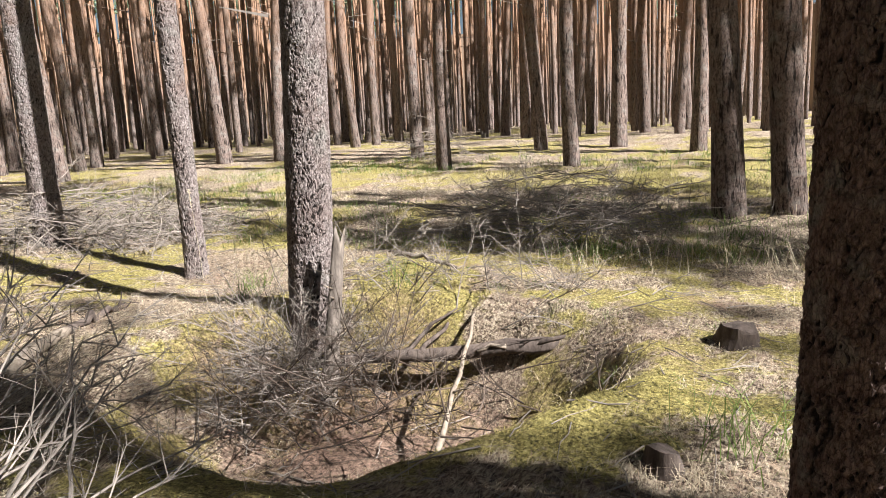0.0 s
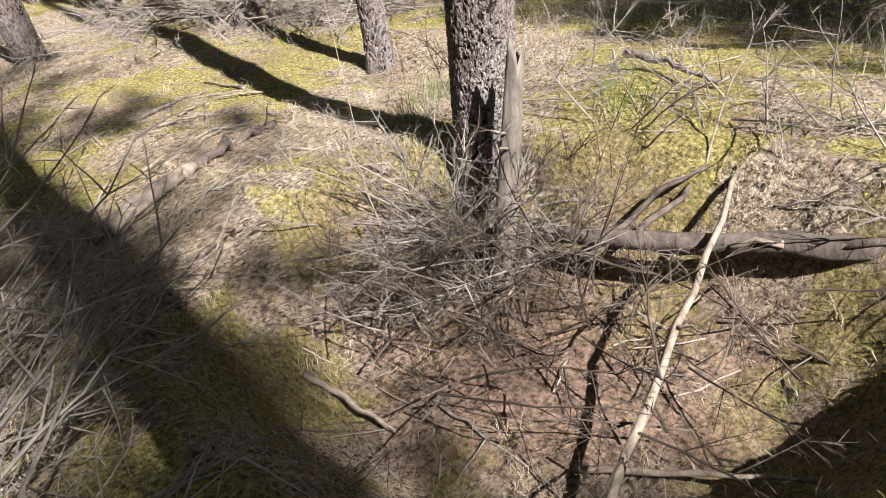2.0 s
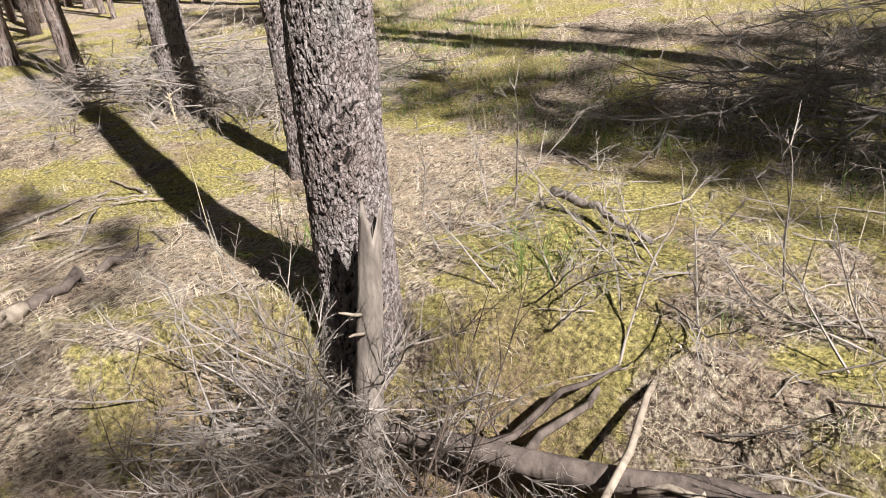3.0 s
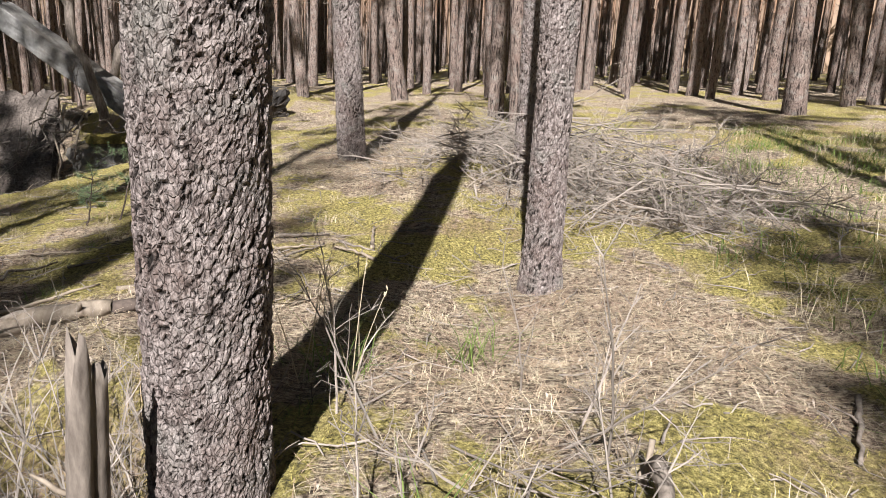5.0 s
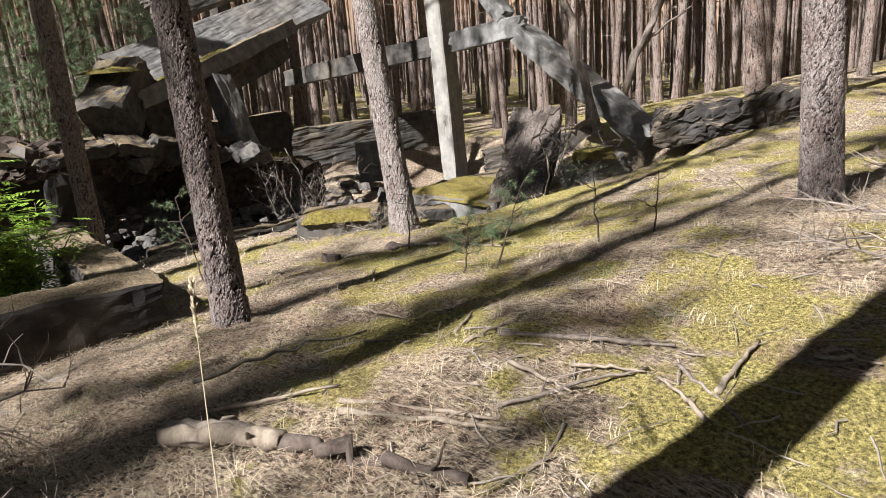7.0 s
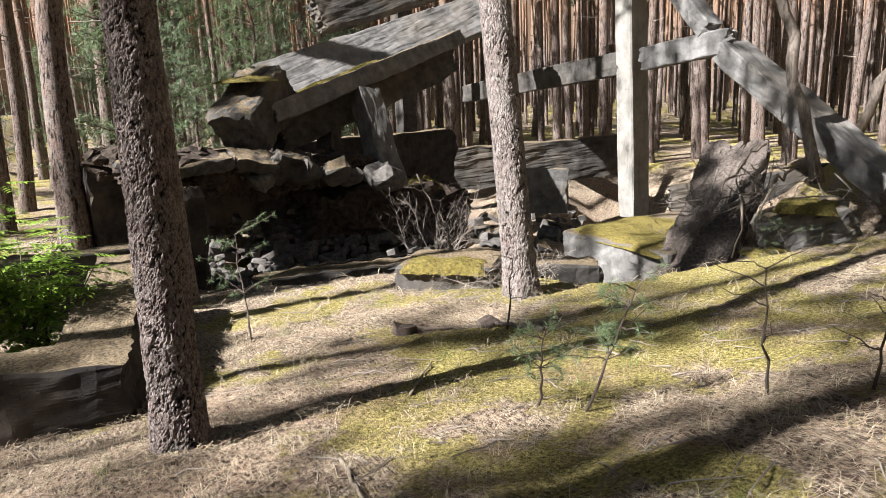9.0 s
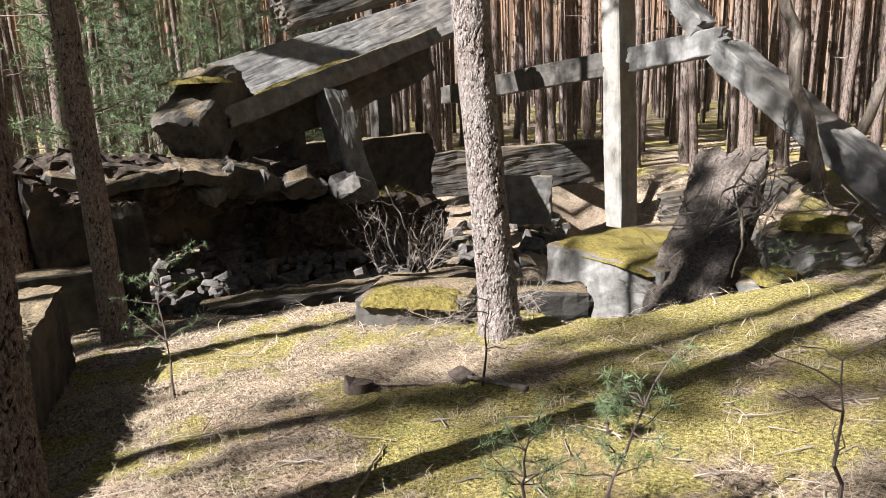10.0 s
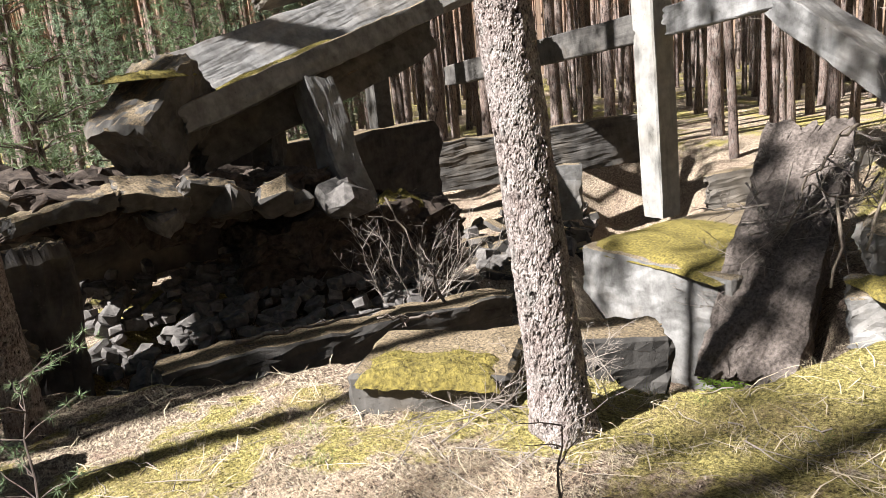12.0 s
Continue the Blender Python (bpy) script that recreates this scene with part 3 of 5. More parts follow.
for i, (x, y, radius, lx, ly) in enumerate(MIDDLE):
    forest_pine(x, y, radius / 0.14, 1.0, 0, i, (lx, ly))

CLEAR = [(p[1][0], p[1][1]) for p in PATH]
TAKEN = [(x, y) for x, y, *_ in MIDDLE + NEAR]


def open_ground(x, y):
    """Whether random forest may stand here."""
    d = min(math.hypot(x - a, y - b) for a, b in CLEAR)
    if min(math.hypot(x - a, y - b) for a, b in TAKEN) < 1.5:
        return False
    if x > 1.5:  # towards the sun: thin
        return d > 5.0
    if y < -3.0 and x > -20:
        rr = math.hypot(x + 11, y + 7)
        return rr > 11.5 or (x > -4.0 and y < -7.0)
    return d > 17.0


stand, far, held = [], [], np.full((6000, 2), 1e6)
r = np.random.default_rng(11)
for tries in range(26000):
    a, d = r.uniform(0, 2 * np.pi), 85 * math.sqrt(r.uniform(0.0, 1.0))
    x, y = -7 + d * math.cos(a), 1 + d * math.sin(a)
    gap = SUNWARD if x > 1.5 or (x > -4.5 and y < -7) else (1.35 if d < 40 else 1.6)
    k = len(stand) + len(far)
    if k >= 6000 or ((held[:k] - (x, y)) ** 2).sum(1).min(initial=1e9) < gap * gap or not open_ground(x, y):
        continue
    held[k] = x, y
    (stand if d < 31 and len(stand) < 290 else far).append((x, y))
for i, (x, y) in enumerate(stand):
    forest_pine(x, y, r.uniform(0.65, 1.15), r.uniform(0.85, 1.1), r.uniform(0, 360), i, (r.normal(0, 0.012), r.normal(0, 0.012)))
stems, tops = Soup(), Soup()
for x, y in far:
    z, h, q = float(ground(x, y)), r.uniform(15, 20), r.uniform(0.07, 0.14)
    lx, ly = r.normal(0, 0.012, 2)
    t = np.array([0, 0.3, 0.7, 1.0])
    stems.tube(np.stack([x + lx * h * t, y + ly * h * t, z - 0.3 + h * t], -1), q * np.array([1.15, 1, 0.75, 0.2]), 6, False)
    for k in range(3):
        tuft(tops, (x + lx * h + r.normal(0, 0.8), y + ly * h + r.normal(0, 0.8), z + h * r.uniform(0.68, 1.02)), r.uniform(0.7, 1.2), 16, r, 0.10)
    for k in range(3):
        az, zz, ln = r.uniform(0, 6.28), z + r.uniform(3, 11), r.uniform(0.4, 1.2)
        stems.tube([(x, y, zz), (x + ln * math.cos(az), y + ln * math.sin(az), zz + 0.2 * ln)], [0.02, 0.008], 4, False)
tagged(part("far_pines", stems.data("far_pines", BARK_FAR, True)), "dense far pine wood of straight orange-brown trunks", "forest", kind="stuff")
tagged(part("far_crowns", tops.data("far_crowns", PINE_GREEN)), "green needle crowns of the far pine wood", "forest", kind="stuff")
ring = Soup()
for k in range(72):
    a0, a1 = 2 * math.pi * k / 72, 2 * math.pi * (k + 1) / 72
    ring.add([(-7 + 92 * math.cos(a0), 1 + 92 * math.sin(a0), -3), (-7 + 92 * math.cos(a1), 1 + 92 * math.sin(a1), -3), (-7 + 92 * math.cos(a1), 1 + 92 * math.sin(a1), 13), (-7 + 92 * math.cos(a0), 1 + 92 * math.sin(a0), 13)], [[0, 1, 2, 3]])
HAZE = plain("far_wood", (0.09, 0.06, 0.04), (0.34, 0.24, 0.17), 1.6, 1.0, 0.0, streak=(1, 1, 0.03))
tagged(part("backdrop", ring.data("backdrop", HAZE)), "brown wall of distant pine forest", "backdrop", kind="structure")
# ---- ruin ----
def rough_block(name, p0, p1, width, height, material, cuts=6, jag=0.03, ends=0.1, spin=0.0, seed=0):
    """A weathered beam of concrete from p0 to p1, as one mesh with chipped edges and broken ends."""
    p0, p1 = Vector(p0), Vector(p1)
    length = (p1 - p0).length
    ax = (p1 - p0).normalized()
    side = ax.cross(Vector((0, 0, 1))) if abs(ax.z) < 0.95 else Vector((1, 0, 0))
    side.normalize()
    up = side.cross(ax)
    turn = Matrix.Rotation(radians(spin), 3, ax)
    side, up = turn @ side, turn @ up
    bm = bmesh.new()
    bmesh.ops.create_cube(bm, size=1.0)
    bmesh.ops.bevel(bm, geom=bm.edges[:], offset=min(0.03, 0.06 * min(width, height)) / max(width, height), segments=1, affect="EDGES")
    bmesh.ops.subdivide_edges(bm, edges=[e for e in bm.edges if e.calc_length() > 0.4], cuts=2 * cuts, use_grid_fill=True)
    mid = (p0 + p1) / 2
    for v in bm.verts:
        c = v.co.copy()
        w = mid + ax * c.x * length + side * c.y * width + up * c.z * height
        n1 = noise.noise_vector(w * 1.7 + Vector((seed, 0, 0)))
        n2 = noise.noise_vector(w * 7.0 + Vector((0, seed, 0)))
        far = max(0.0, abs(c.x) * 2 - 0.85) / 0.15
        n3 = noise.noise_vector(w * 19.0 + Vector((0, 0, seed)))
        w += n1 * jag + n2 * jag * 0.55 + n3 * jag * 0.3 + ax * (n2.x + n1.y + 0.6 * n3.z) * ends * far
        v.co = w - p0
    ob = part(name, bm, None, "", material)
    ob.location = p0
    return ob


def concrete(name, label, category, *a, **k):
    return tagged(rough_block(name, *a, **k), label, category)


concrete("concrete_column", "tall square pale concrete column standing on the tank", "column", (-16.42, -7.22, -1.75), (-16.44, -7.55, 5.2), 0.50, 0.50, CONCRETE_PALE, cuts=10, jag=0.012, ends=0.0, seed=1)
concrete("concrete_beam", "weathered concrete beam broken off beside the column", "beam", (-16.35, -6.95, 1.66), (-16.3, -4.74, 1.88), 0.34, 0.46, CONCRETE_BARE, cuts=8, jag=0.02, ends=0.12, seed=2)
concrete("concrete_beam", "concrete beam running behind the column, darkened for shade", "beam", (-16.35, -7.45, 1.62), (-16.3, -14.2, 1.0), 0.34, 0.5, CONCRETE_DARK, cuts=8, jag=0.02, ends=0.05, seed=3)
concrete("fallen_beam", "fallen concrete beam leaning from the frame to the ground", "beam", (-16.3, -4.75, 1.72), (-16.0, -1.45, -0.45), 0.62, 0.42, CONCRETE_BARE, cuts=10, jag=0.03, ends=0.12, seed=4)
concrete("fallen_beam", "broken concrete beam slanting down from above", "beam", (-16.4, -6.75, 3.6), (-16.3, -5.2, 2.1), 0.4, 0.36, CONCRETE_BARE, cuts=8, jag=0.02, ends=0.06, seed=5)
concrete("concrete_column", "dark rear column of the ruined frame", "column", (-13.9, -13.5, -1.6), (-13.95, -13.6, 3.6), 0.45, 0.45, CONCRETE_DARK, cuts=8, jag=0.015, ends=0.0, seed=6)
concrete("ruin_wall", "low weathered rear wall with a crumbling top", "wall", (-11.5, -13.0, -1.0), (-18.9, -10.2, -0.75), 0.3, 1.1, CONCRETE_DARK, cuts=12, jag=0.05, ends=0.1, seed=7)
concrete("ruin_wall", "low dark wall stub inside the ruin", "wall", (-13.75, -7.9, -0.95), (-14.6, -7.3, -0.98), 0.2, 0.95, CONCRETE, cuts=5, jag=0.02, ends=0.05, seed=8)
concrete("ruin_wall", "low broken wall behind the tank", "wall", (-16.9, -6.5, -1.35), (-19.5, -4.2, -0.9), 0.3, 0.75, CONCRETE_DARK, cuts=8, jag=0.05, ends=0.1, seed=9)
concrete("concrete_tank", "streaked concrete tank wall with a mossy top", "tank", (-13.5, -4.75, -2.35), (-17.6, -4.95, -2.4), 2.6, 1.75, CONCRETE, cuts=10, jag=0.035, ends=0.02, seed=10)
concrete("leaning_slab", "leaning concrete slab buried under pine needles", "slab", (-15.55, -3.8, 0.0), (-13.1, -2.95, -2.5), 1.05, 0.4, NEEDLE_COVER, cuts=14, jag=0.08, ends=0.15, seed=11)
concrete("concrete_block", "pale broken concrete block with a mossy top", "block", (-13.35, -2.0, -1.42), (-13.75, -1.2, -1.35), 0.6, 0.55, CONCRETE, cuts=5, jag=0.05, ends=0.05, seed=12)
concrete("concrete_block", "mossy broken concrete block among roots", "block", (-13.9, -2.1, -0.95), (-14.6, -1.2, -0.75), 0.6, 0.55, CONCRETE, cuts=5, jag=0.1, ends=0.1, seed=13)
concrete("fallen_slab", "concrete slab lying on its edge, darkened for shade", "slab", (-15.2, -0.9, -0.2), (-17.0, 0.9, 0.0), 0.5, 0.7, CONCRETE_SHADED, cuts=12, jag=0.13, ends=0.1, seed=14)
concrete("concrete_block", "square concrete block with mossy top beside the pine", "block", (-8.45, -2.45, -0.95), (-9.2, -1.7, -0.95), 0.75, 0.9, CONCRETE_DARK, cuts=6, jag=0.03, ends=0.03, seed=15)
concrete("ruin_wall", "low mossy wall in the hollow's edge", "wall", (-9.1, -2.6, -1.2), (-10.7, -1.95, -1.3), 0.5, 1.0, CONCRETE_DARK, cuts=6, jag=0.05, ends=0.05, seed=16)
concrete("ruin_wall", "long low wall with a crumbling litter-covered top", "wall", (-7.3, -4.7, -1.5), (-10.9, -4.35, -1.6), 0.4, 0.95, CONCRETE_DARK, cuts=10, jag=0.06, ends=0.1, seed=17)
concrete("collapsed_beam", "collapsed concrete beam with a mossy ledge", "beam", (-8.1, -6.55, 0.95), (-12.6, -8.5, 2.18), 0.72, 0.30, CONCRETE, cuts=14, jag=0.035, ends=0.1, spin=-14, seed=18)
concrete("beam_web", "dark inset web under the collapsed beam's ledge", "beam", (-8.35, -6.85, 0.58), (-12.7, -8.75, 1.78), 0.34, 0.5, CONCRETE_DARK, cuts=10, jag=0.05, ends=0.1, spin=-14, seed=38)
concrete("collapsed_slab", "tilted grey concrete slab of the fallen roof", "slab", (-8.75, -8.45, 1.4), (-14.6, -10.0, 2.95), 0.25, 0.95, CONCRETE_BARE, cuts=12, jag=0.03, ends=0.1, spin=-38, seed=19)
concrete("collapsed_slab", "upper edge of the fallen roof slab", "slab", (-10.2, -9.6, 2.75), (-15.0, -10.9, 4.0), 0.3, 0.7, CONCRETE_DARK, cuts=10, jag=0.03, ends=0.1, spin=-25, seed=20)
concrete("concrete_block", "broken beam head with a moss-covered top", "block", (-7.65, -6.3, 0.72), (-8.35, -6.9, 1.45), 0.8, 0.72, CONCRETE_DARK, cuts=6, jag=0.07, ends=0.06, seed=21)
concrete("leaning_pillar", "cracked concrete pillar leaning under the fallen slab", "pillar", (-10.15, -6.35, -0.6), (-10.0, -7.05, 1.25), 0.42, 0.42, CONCRETE, cuts=6, jag=0.04, ends=0.05, seed=22)
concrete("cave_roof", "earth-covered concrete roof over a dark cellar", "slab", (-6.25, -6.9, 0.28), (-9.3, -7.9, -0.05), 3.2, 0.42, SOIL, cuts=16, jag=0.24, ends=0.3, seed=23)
concrete("ruin_wall", "dark rear wall of the cellar", "wall", (-5.6, -9.0, -0.9), (-13.5, -10.4, -0.9), 0.4, 2.4, CONCRETE_SHADED, cuts=8, jag=0.06, seed=24)
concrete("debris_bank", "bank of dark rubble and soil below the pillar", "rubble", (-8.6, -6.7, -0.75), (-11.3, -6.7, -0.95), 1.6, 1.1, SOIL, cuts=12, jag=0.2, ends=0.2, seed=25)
concrete("ruin_pier", "crumbling masonry pier beside the cellar", "pier", (-6.5, -5.15, -1.9), (-6.55, -5.25, 0.15), 0.55, 0.5, CONCRETE_SHADED, cuts=7, jag=0.06, ends=0.05, seed=26)
concrete("retaining_wall", "low concrete wall, darkened for shade, with a litter-covered top", "wall", (-5.46, 0.02, -0.5), (-0.6, -0.75, -0.5), 0.45, 0.85, CONCRETE_SHADED, cuts=24, jag=0.03, ends=0.03, seed=27)
concrete("retaining_wall", "low concrete wall end with mossy flank", "wall", (-5.26, -0.22, -0.58), (-5.68, -3.3, -0.66), 0.45, 0.95, CONCRETE_SHADED, cuts=12, jag=0.04, ends=0.04, seed=28)
concrete("ruin_wall", "low mossy wall behind the slim pine", "wall", (-6.3, -4.6, -0.75), (-2.8, -5.0, -0.7), 0.35, 0.7, CONCRETE_DARK, cuts=10, jag=0.04, seed=29)
# Rim slabs take the darker concrete, so their shade sits in the colour.
concrete("broken_slab", "pale broken slab on the cellar's rim", "slab", (-7.35, -5.55, 0.45), (-7.95, -5.75, 0.3), 0.5, 0.2, CONCRETE_DARK, cuts=4, jag=0.06, ends=0.08, spin=25, seed=30)
concrete("broken_slab", "cracked pale slab piece hanging at the rim", "slab", (-7.9, -5.6, 0.3), (-8.4, -5.8, 0.12), 0.5, 0.16, CONCRETE_DARK, cuts=4, jag=0.05, ends=0.08, spin=-50, seed=31)
concrete("broken_slab", "flat broken slab under litter on the cellar's rim", "slab", (-6.4, -5.5, 0.32), (-7.3, -5.6, 0.42), 0.6, 0.16, CONCRETE_DARK, cuts=5, jag=0.07, ends=0.1, seed=32)
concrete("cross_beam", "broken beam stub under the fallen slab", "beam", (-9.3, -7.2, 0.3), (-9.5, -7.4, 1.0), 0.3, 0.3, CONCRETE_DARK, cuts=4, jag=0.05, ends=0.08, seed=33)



# ---- forest litter ----
def scatter(count, box, rng, keep=None):
    x, y = rng.uniform(box[0], box[1], count), rng.uniform(box[2], box[3], count)
    if keep is not None:
        m = keep(x, y)
        x, y = x[m], y[m]
    return x, y


def off_trunks(x, y, gap=0.12):
    m = np.ones(len(x), bool)
    for a, b, q, *_ in NEAR:
        m &= np.hypot(x - a, y - b) > q * 1.25 + gap * 0.3
    return m


def in_hollow(x, y):
    return ground(x, y) < -1.5


def slivers(x, y, length, width, rng, lift=0.012, tilt=0.25, simple=False):
    """Needles and straws lying on the floor, one narrow quad each."""
    k = len(x)
    az, ln = rng.uniform(0, 2 * np.pi, k), length * rng.uniform(0.45, 1.4, k)
    dx, dy = np.cos(az) * ln / 2, np.sin(az) * ln / 2
    bend = rng.normal(0, 0.12, k) * ln
    sx, sy = -np.sin(az) * width / 2, np.cos(az) * width / 2
    z0 = floor_height(x, y) + rng.uniform(0.002, lift, k)
    rise = rng.normal(0, tilt, k) * ln / 2
    a = np.stack([x - dx, y - dy, z0 - rise], -1)
    m = np.stack([x + sx / width * bend, y + sy / width * bend, z0 + np.abs(rise) * 0.4 + 0.004], -1)
    c = np.stack([x + dx, y + dy, z0 + rise], -1)
    s = np.stack([sx, sy, np.zeros(k)], -1)
    if simple:
        q = np.arange(k)[:, None] * 4
        return Soup().add(np.stack([a - s * 0.6, a + s * 0.6, c + s * 0.6, c - s * 0.6], 1).reshape(-1, 3), q + np.array([[0, 1, 2, 3]]))
    verts = np.stack([a - s * 0.5, a + s * 0.5, m + s, m - s, c + s * 0.3, c - s * 0.3], 1).reshape(-1, 3)
    q = np.arange(k)[:, None] * 6
    return Soup().add(verts, np.vstack([q + np.array([[0, 1, 2, 3]]), q + np.array([[3, 2, 4, 5]])]))


NEARBOX = (-10.6, 0.9, -2.9, 7.2)
g = np.random.default_rng(21)
dry = lambda x, y: off_trunks(x, y) & (moss_at(x, y) < 0.05 + g.uniform(0, 0.65, len(x))) & (dug_at(x, y) < g.uniform(0.1, 0.7, len(x))) & (np.hypot(x + 4.5, y - 3.0) < 6.8)
x, y = scatter(230000, NEARBOX, g, dry)
tagged(part("pine_litter", slivers(x, y, 0.07, 0.0034, g, 0.026, 0.3, True).data("pine_litter", NEEDLE_BROWN)), "brown fallen pine needles strewn over the forest floor", "litter", kind="stuff")
x, y = scatter(100000, NEARBOX, g, dry)
tagged(part("dry_straw", slivers(x, y, 0.10, 0.0019, g, 0.034, 0.26).data("dry_straw", STRAW)), "pale dry grass straw lying over the floor", "litter", kind="stuff")
x, y = scatter(15000, NEARBOX, g, dry)
tagged(part("bark_flakes", slivers(x, y, 0.024, 0.009, g, 0.02, 0.5).data("bark_flakes", FLAKE)), "curled bark flakes and cone scales in the litter", "litter", kind="stuff")
x, y = scatter(26000, (-22, 6, -6, 20), g, lambda x, y: (np.hypot(x + 4.5, y - 3.0) > 5.5) & ~in_hollow(x, y))
tagged(part("far_straw", slivers(x, y, 0.22, 0.007, g, 0.04, 0.25).data("far_straw", STRAW)), "dry straw on the more distant forest floor", "litter", kind="stuff")
x, y = scatter(150000, NEARBOX, g, lambda x, y: off_trunks(x, y, 0.05) & (moss_at(x, y) > 0.55 + g.uniform(-0.2, 0.35, len(x))) & ~in_hollow(x, y))
tagged(part("moss_carpet", grass_blades(Soup(), np.stack([x, y], -1), floor_height(x, y) - 0.004, 0.026, 0.0034, 0.5, g, flat=0.3).data("moss_carpet", MOSS_BLADE)), "yellow-green moss carpet on the forest floor", "moss", kind="stuff")


def tufts_of_grass(spots, blades, length, width, spread, bend, material, name, label):
    s = Soup()
    for x, y, size in spots:
        k = int(blades * size)
        px, py = x + g.normal(0, spread * size, k), y + g.normal(0, spread * size, k)
        grass_blades(s, np.stack([px, py], -1), floor_height(px, py) - 0.01, length * (0.7 + 0.4 * size), width, bend, g, flat=0.22)
    return tagged(part(name, s.data(name, material)), label, "grass", kind="stuff")


x, y = scatter(800, NEARBOX, g, lambda x, y: off_trunks(x, y, 0.4) & ~in_hollow(x, y))
tufts_of_grass([(a, b, g.uniform(0.4, 1.1)) for a, b in zip(x, y)], 26, 0.10, 0.0026, 0.045, 0.7, STRAW, "dry_grass", "short pale dry grass tufts")
x, y = scatter(120, NEARBOX, g, lambda x, y: off_trunks(x, y, 0.4) & ~in_hollow(x, y) & (fbm(x, y, 9.0) > 0.0))
tufts_of_grass([(a, b, g.uniform(0.4, 1.0)) for a, b in zip(x, y)], 34, 0.10, 0.0026, 0.06, 0.6, GRASS, "green_grass", "thin fresh green grass tufts")
x, y = scatter(620, (-14, 3, 6.6, 15), g, lambda x, y: (fbm(x * 0.5, y * 0.5, 3.0) > 0.02))
tufts_of_grass([(a, b, g.uniform(0.6, 1.6)) for a, b in zip(x, y)], 22, 0.17, 0.007, 0.12, 0.6, GRASS, "green_grass", "taller green grass on the open floor")
x, y = scatter(380, (-14, 3, 6.8, 13), g)
tufts_of_grass([(a, b, g.uniform(0.6, 1.4)) for a, b in zip(x, y)], 18, 0.22, 0.004, 0.10, 0.5, STRAW, "dry_grass", "pale dry grass on the open floor")
tufts_of_grass([(-0.35, 6.5, 2.2), (-0.1, 6.9, 2.0), (-0.9, 6.2, 1.6), (0.3, 6.6, 1.8), (-1.5, 5.9, 1.2)], 36, 0.30, 0.0042, 0.14, 0.5, STRAW, "dry_grass", "tall dry grass clump in the clearing")
tufts_of_grass([(-0.1, 2.86, 1.3), (-0.35, 6.7, 1.6), (-2.7, 4.75, 0.9), (-4.3, 4.9, 0.8)], 50, 0.26, 0.005, 0.09, 0.5, GRASS, "green_grass", "fresh green grass clump on the bank")


# ---- sticks, logs and brush ----
def bent(p0, p1, rng, wobble, n=7, sag=0.0):
    t = np.linspace(0, 1, n)[:, None]
    pts = np.asarray(p0, float) * (1 - t) + np.asarray(p1, float) * t
    off = rng.normal(0, wobble, (n, 3)) * np.sin(np.pi * t)
    pts = pts + off
    pts[:, 2] += sag * np.sin(np.pi * t[:, 0])
    return pts


def stick(name, label, p0, p1, r0, r1, material, seed, wobble=0.02, sag=0.0, forks=0, sides=9, category="stick"):
    """A stick or log with short forks, as one mesh with its foot at p0."""
    q = np.random.default_rng(seed)
    s, twigs = Soup(), []
    pts = bent(p0, p1, q, wobble, 12, sag)
    rad = np.linspace(r0, r1, 12) * q.uniform(0.9, 1.1, 12)
    s.tube(pts - pts[0], rad, sides)
    ring_ = s.v[-1]
    ring_ += q.normal(0, 0.09, ring_.shape) * np.r_[np.repeat(rad, sides), rad[0], rad[-1]][:, None]
    for k in range(forks):
        i = q.integers(3, 11)
        way = q.normal(0, 1, 3) + (pts[i] - pts[i - 1]) / np.linalg.norm(pts[i] - pts[i - 1]) * 1.2
        way[2] = abs(way[2]) * 0.7
        way /= np.linalg.norm(way)
        ln = np.linalg.norm(pts[-1] - pts[0]) * q.uniform(0.08, 0.28)
        twigs.append(Soup().tube(bent(pts[i] - pts[0], pts[i] - pts[0] + way * ln, q, ln * 0.06, 5), np.linspace(rad[i] * 0.5, rad[i] * 0.15, 5), 5))
    ob = part(name, s.data(name, material, True))
    ob.location = pts[0]
    for twig in twigs:
        part("side_branch", twig.data("side_branch", material, True), ob)
    return tagged(ob, label, category)


def G3(x, y, up=0.0):
    return (x, y, float(floor_height(x, y)) + up)


stick("fallen_log", "dark barked log lying across the pit", (-3.02, 3.86, -0.30), (-0.92, 4.68, -0.17), 0.038, 0.058, ROTWOOD, 1, 0.015, 0.0, 5, 12, "log")
stick("leaning_stick", "pale barkless stick leaning over the log", (-1.66, 3.05, -0.62), (-2.10, 5.05, 0.08), 0.019, 0.010, PALEWOOD, 2, 0.022, 0.03, 3)
stick("broken_stick", "pale upright stick beyond the log", (-1.62, 4.5, -0.42), (-1.92, 5.44, 0.02), 0.017, 0.012, PALEWOOD, 3, 0.010, 0, 1)
stick("broken_stake", "pale pointed stake in the brush", (-3.06, 5.30, -0.08), (-3.2, 5.37, 0.24), 0.028, 0.008, PALEWOOD, 4, 0.01)
stick("bent_stick", "short pale crooked stick on the log", (-1.86, 4.26, -0.22), (-1.35, 4.55, -0.2), 0.014, 0.008, PALEWOOD, 5, 0.03, 0.06)
stick("fallen_branch", "grey branch lying beyond the pit", G3(-3.1, 5.36, 0.1), G3(-2.45, 5.25, 0.04), 0.026, 0.012, DEADWOOD, 6, 0.010, 0.02, 3)
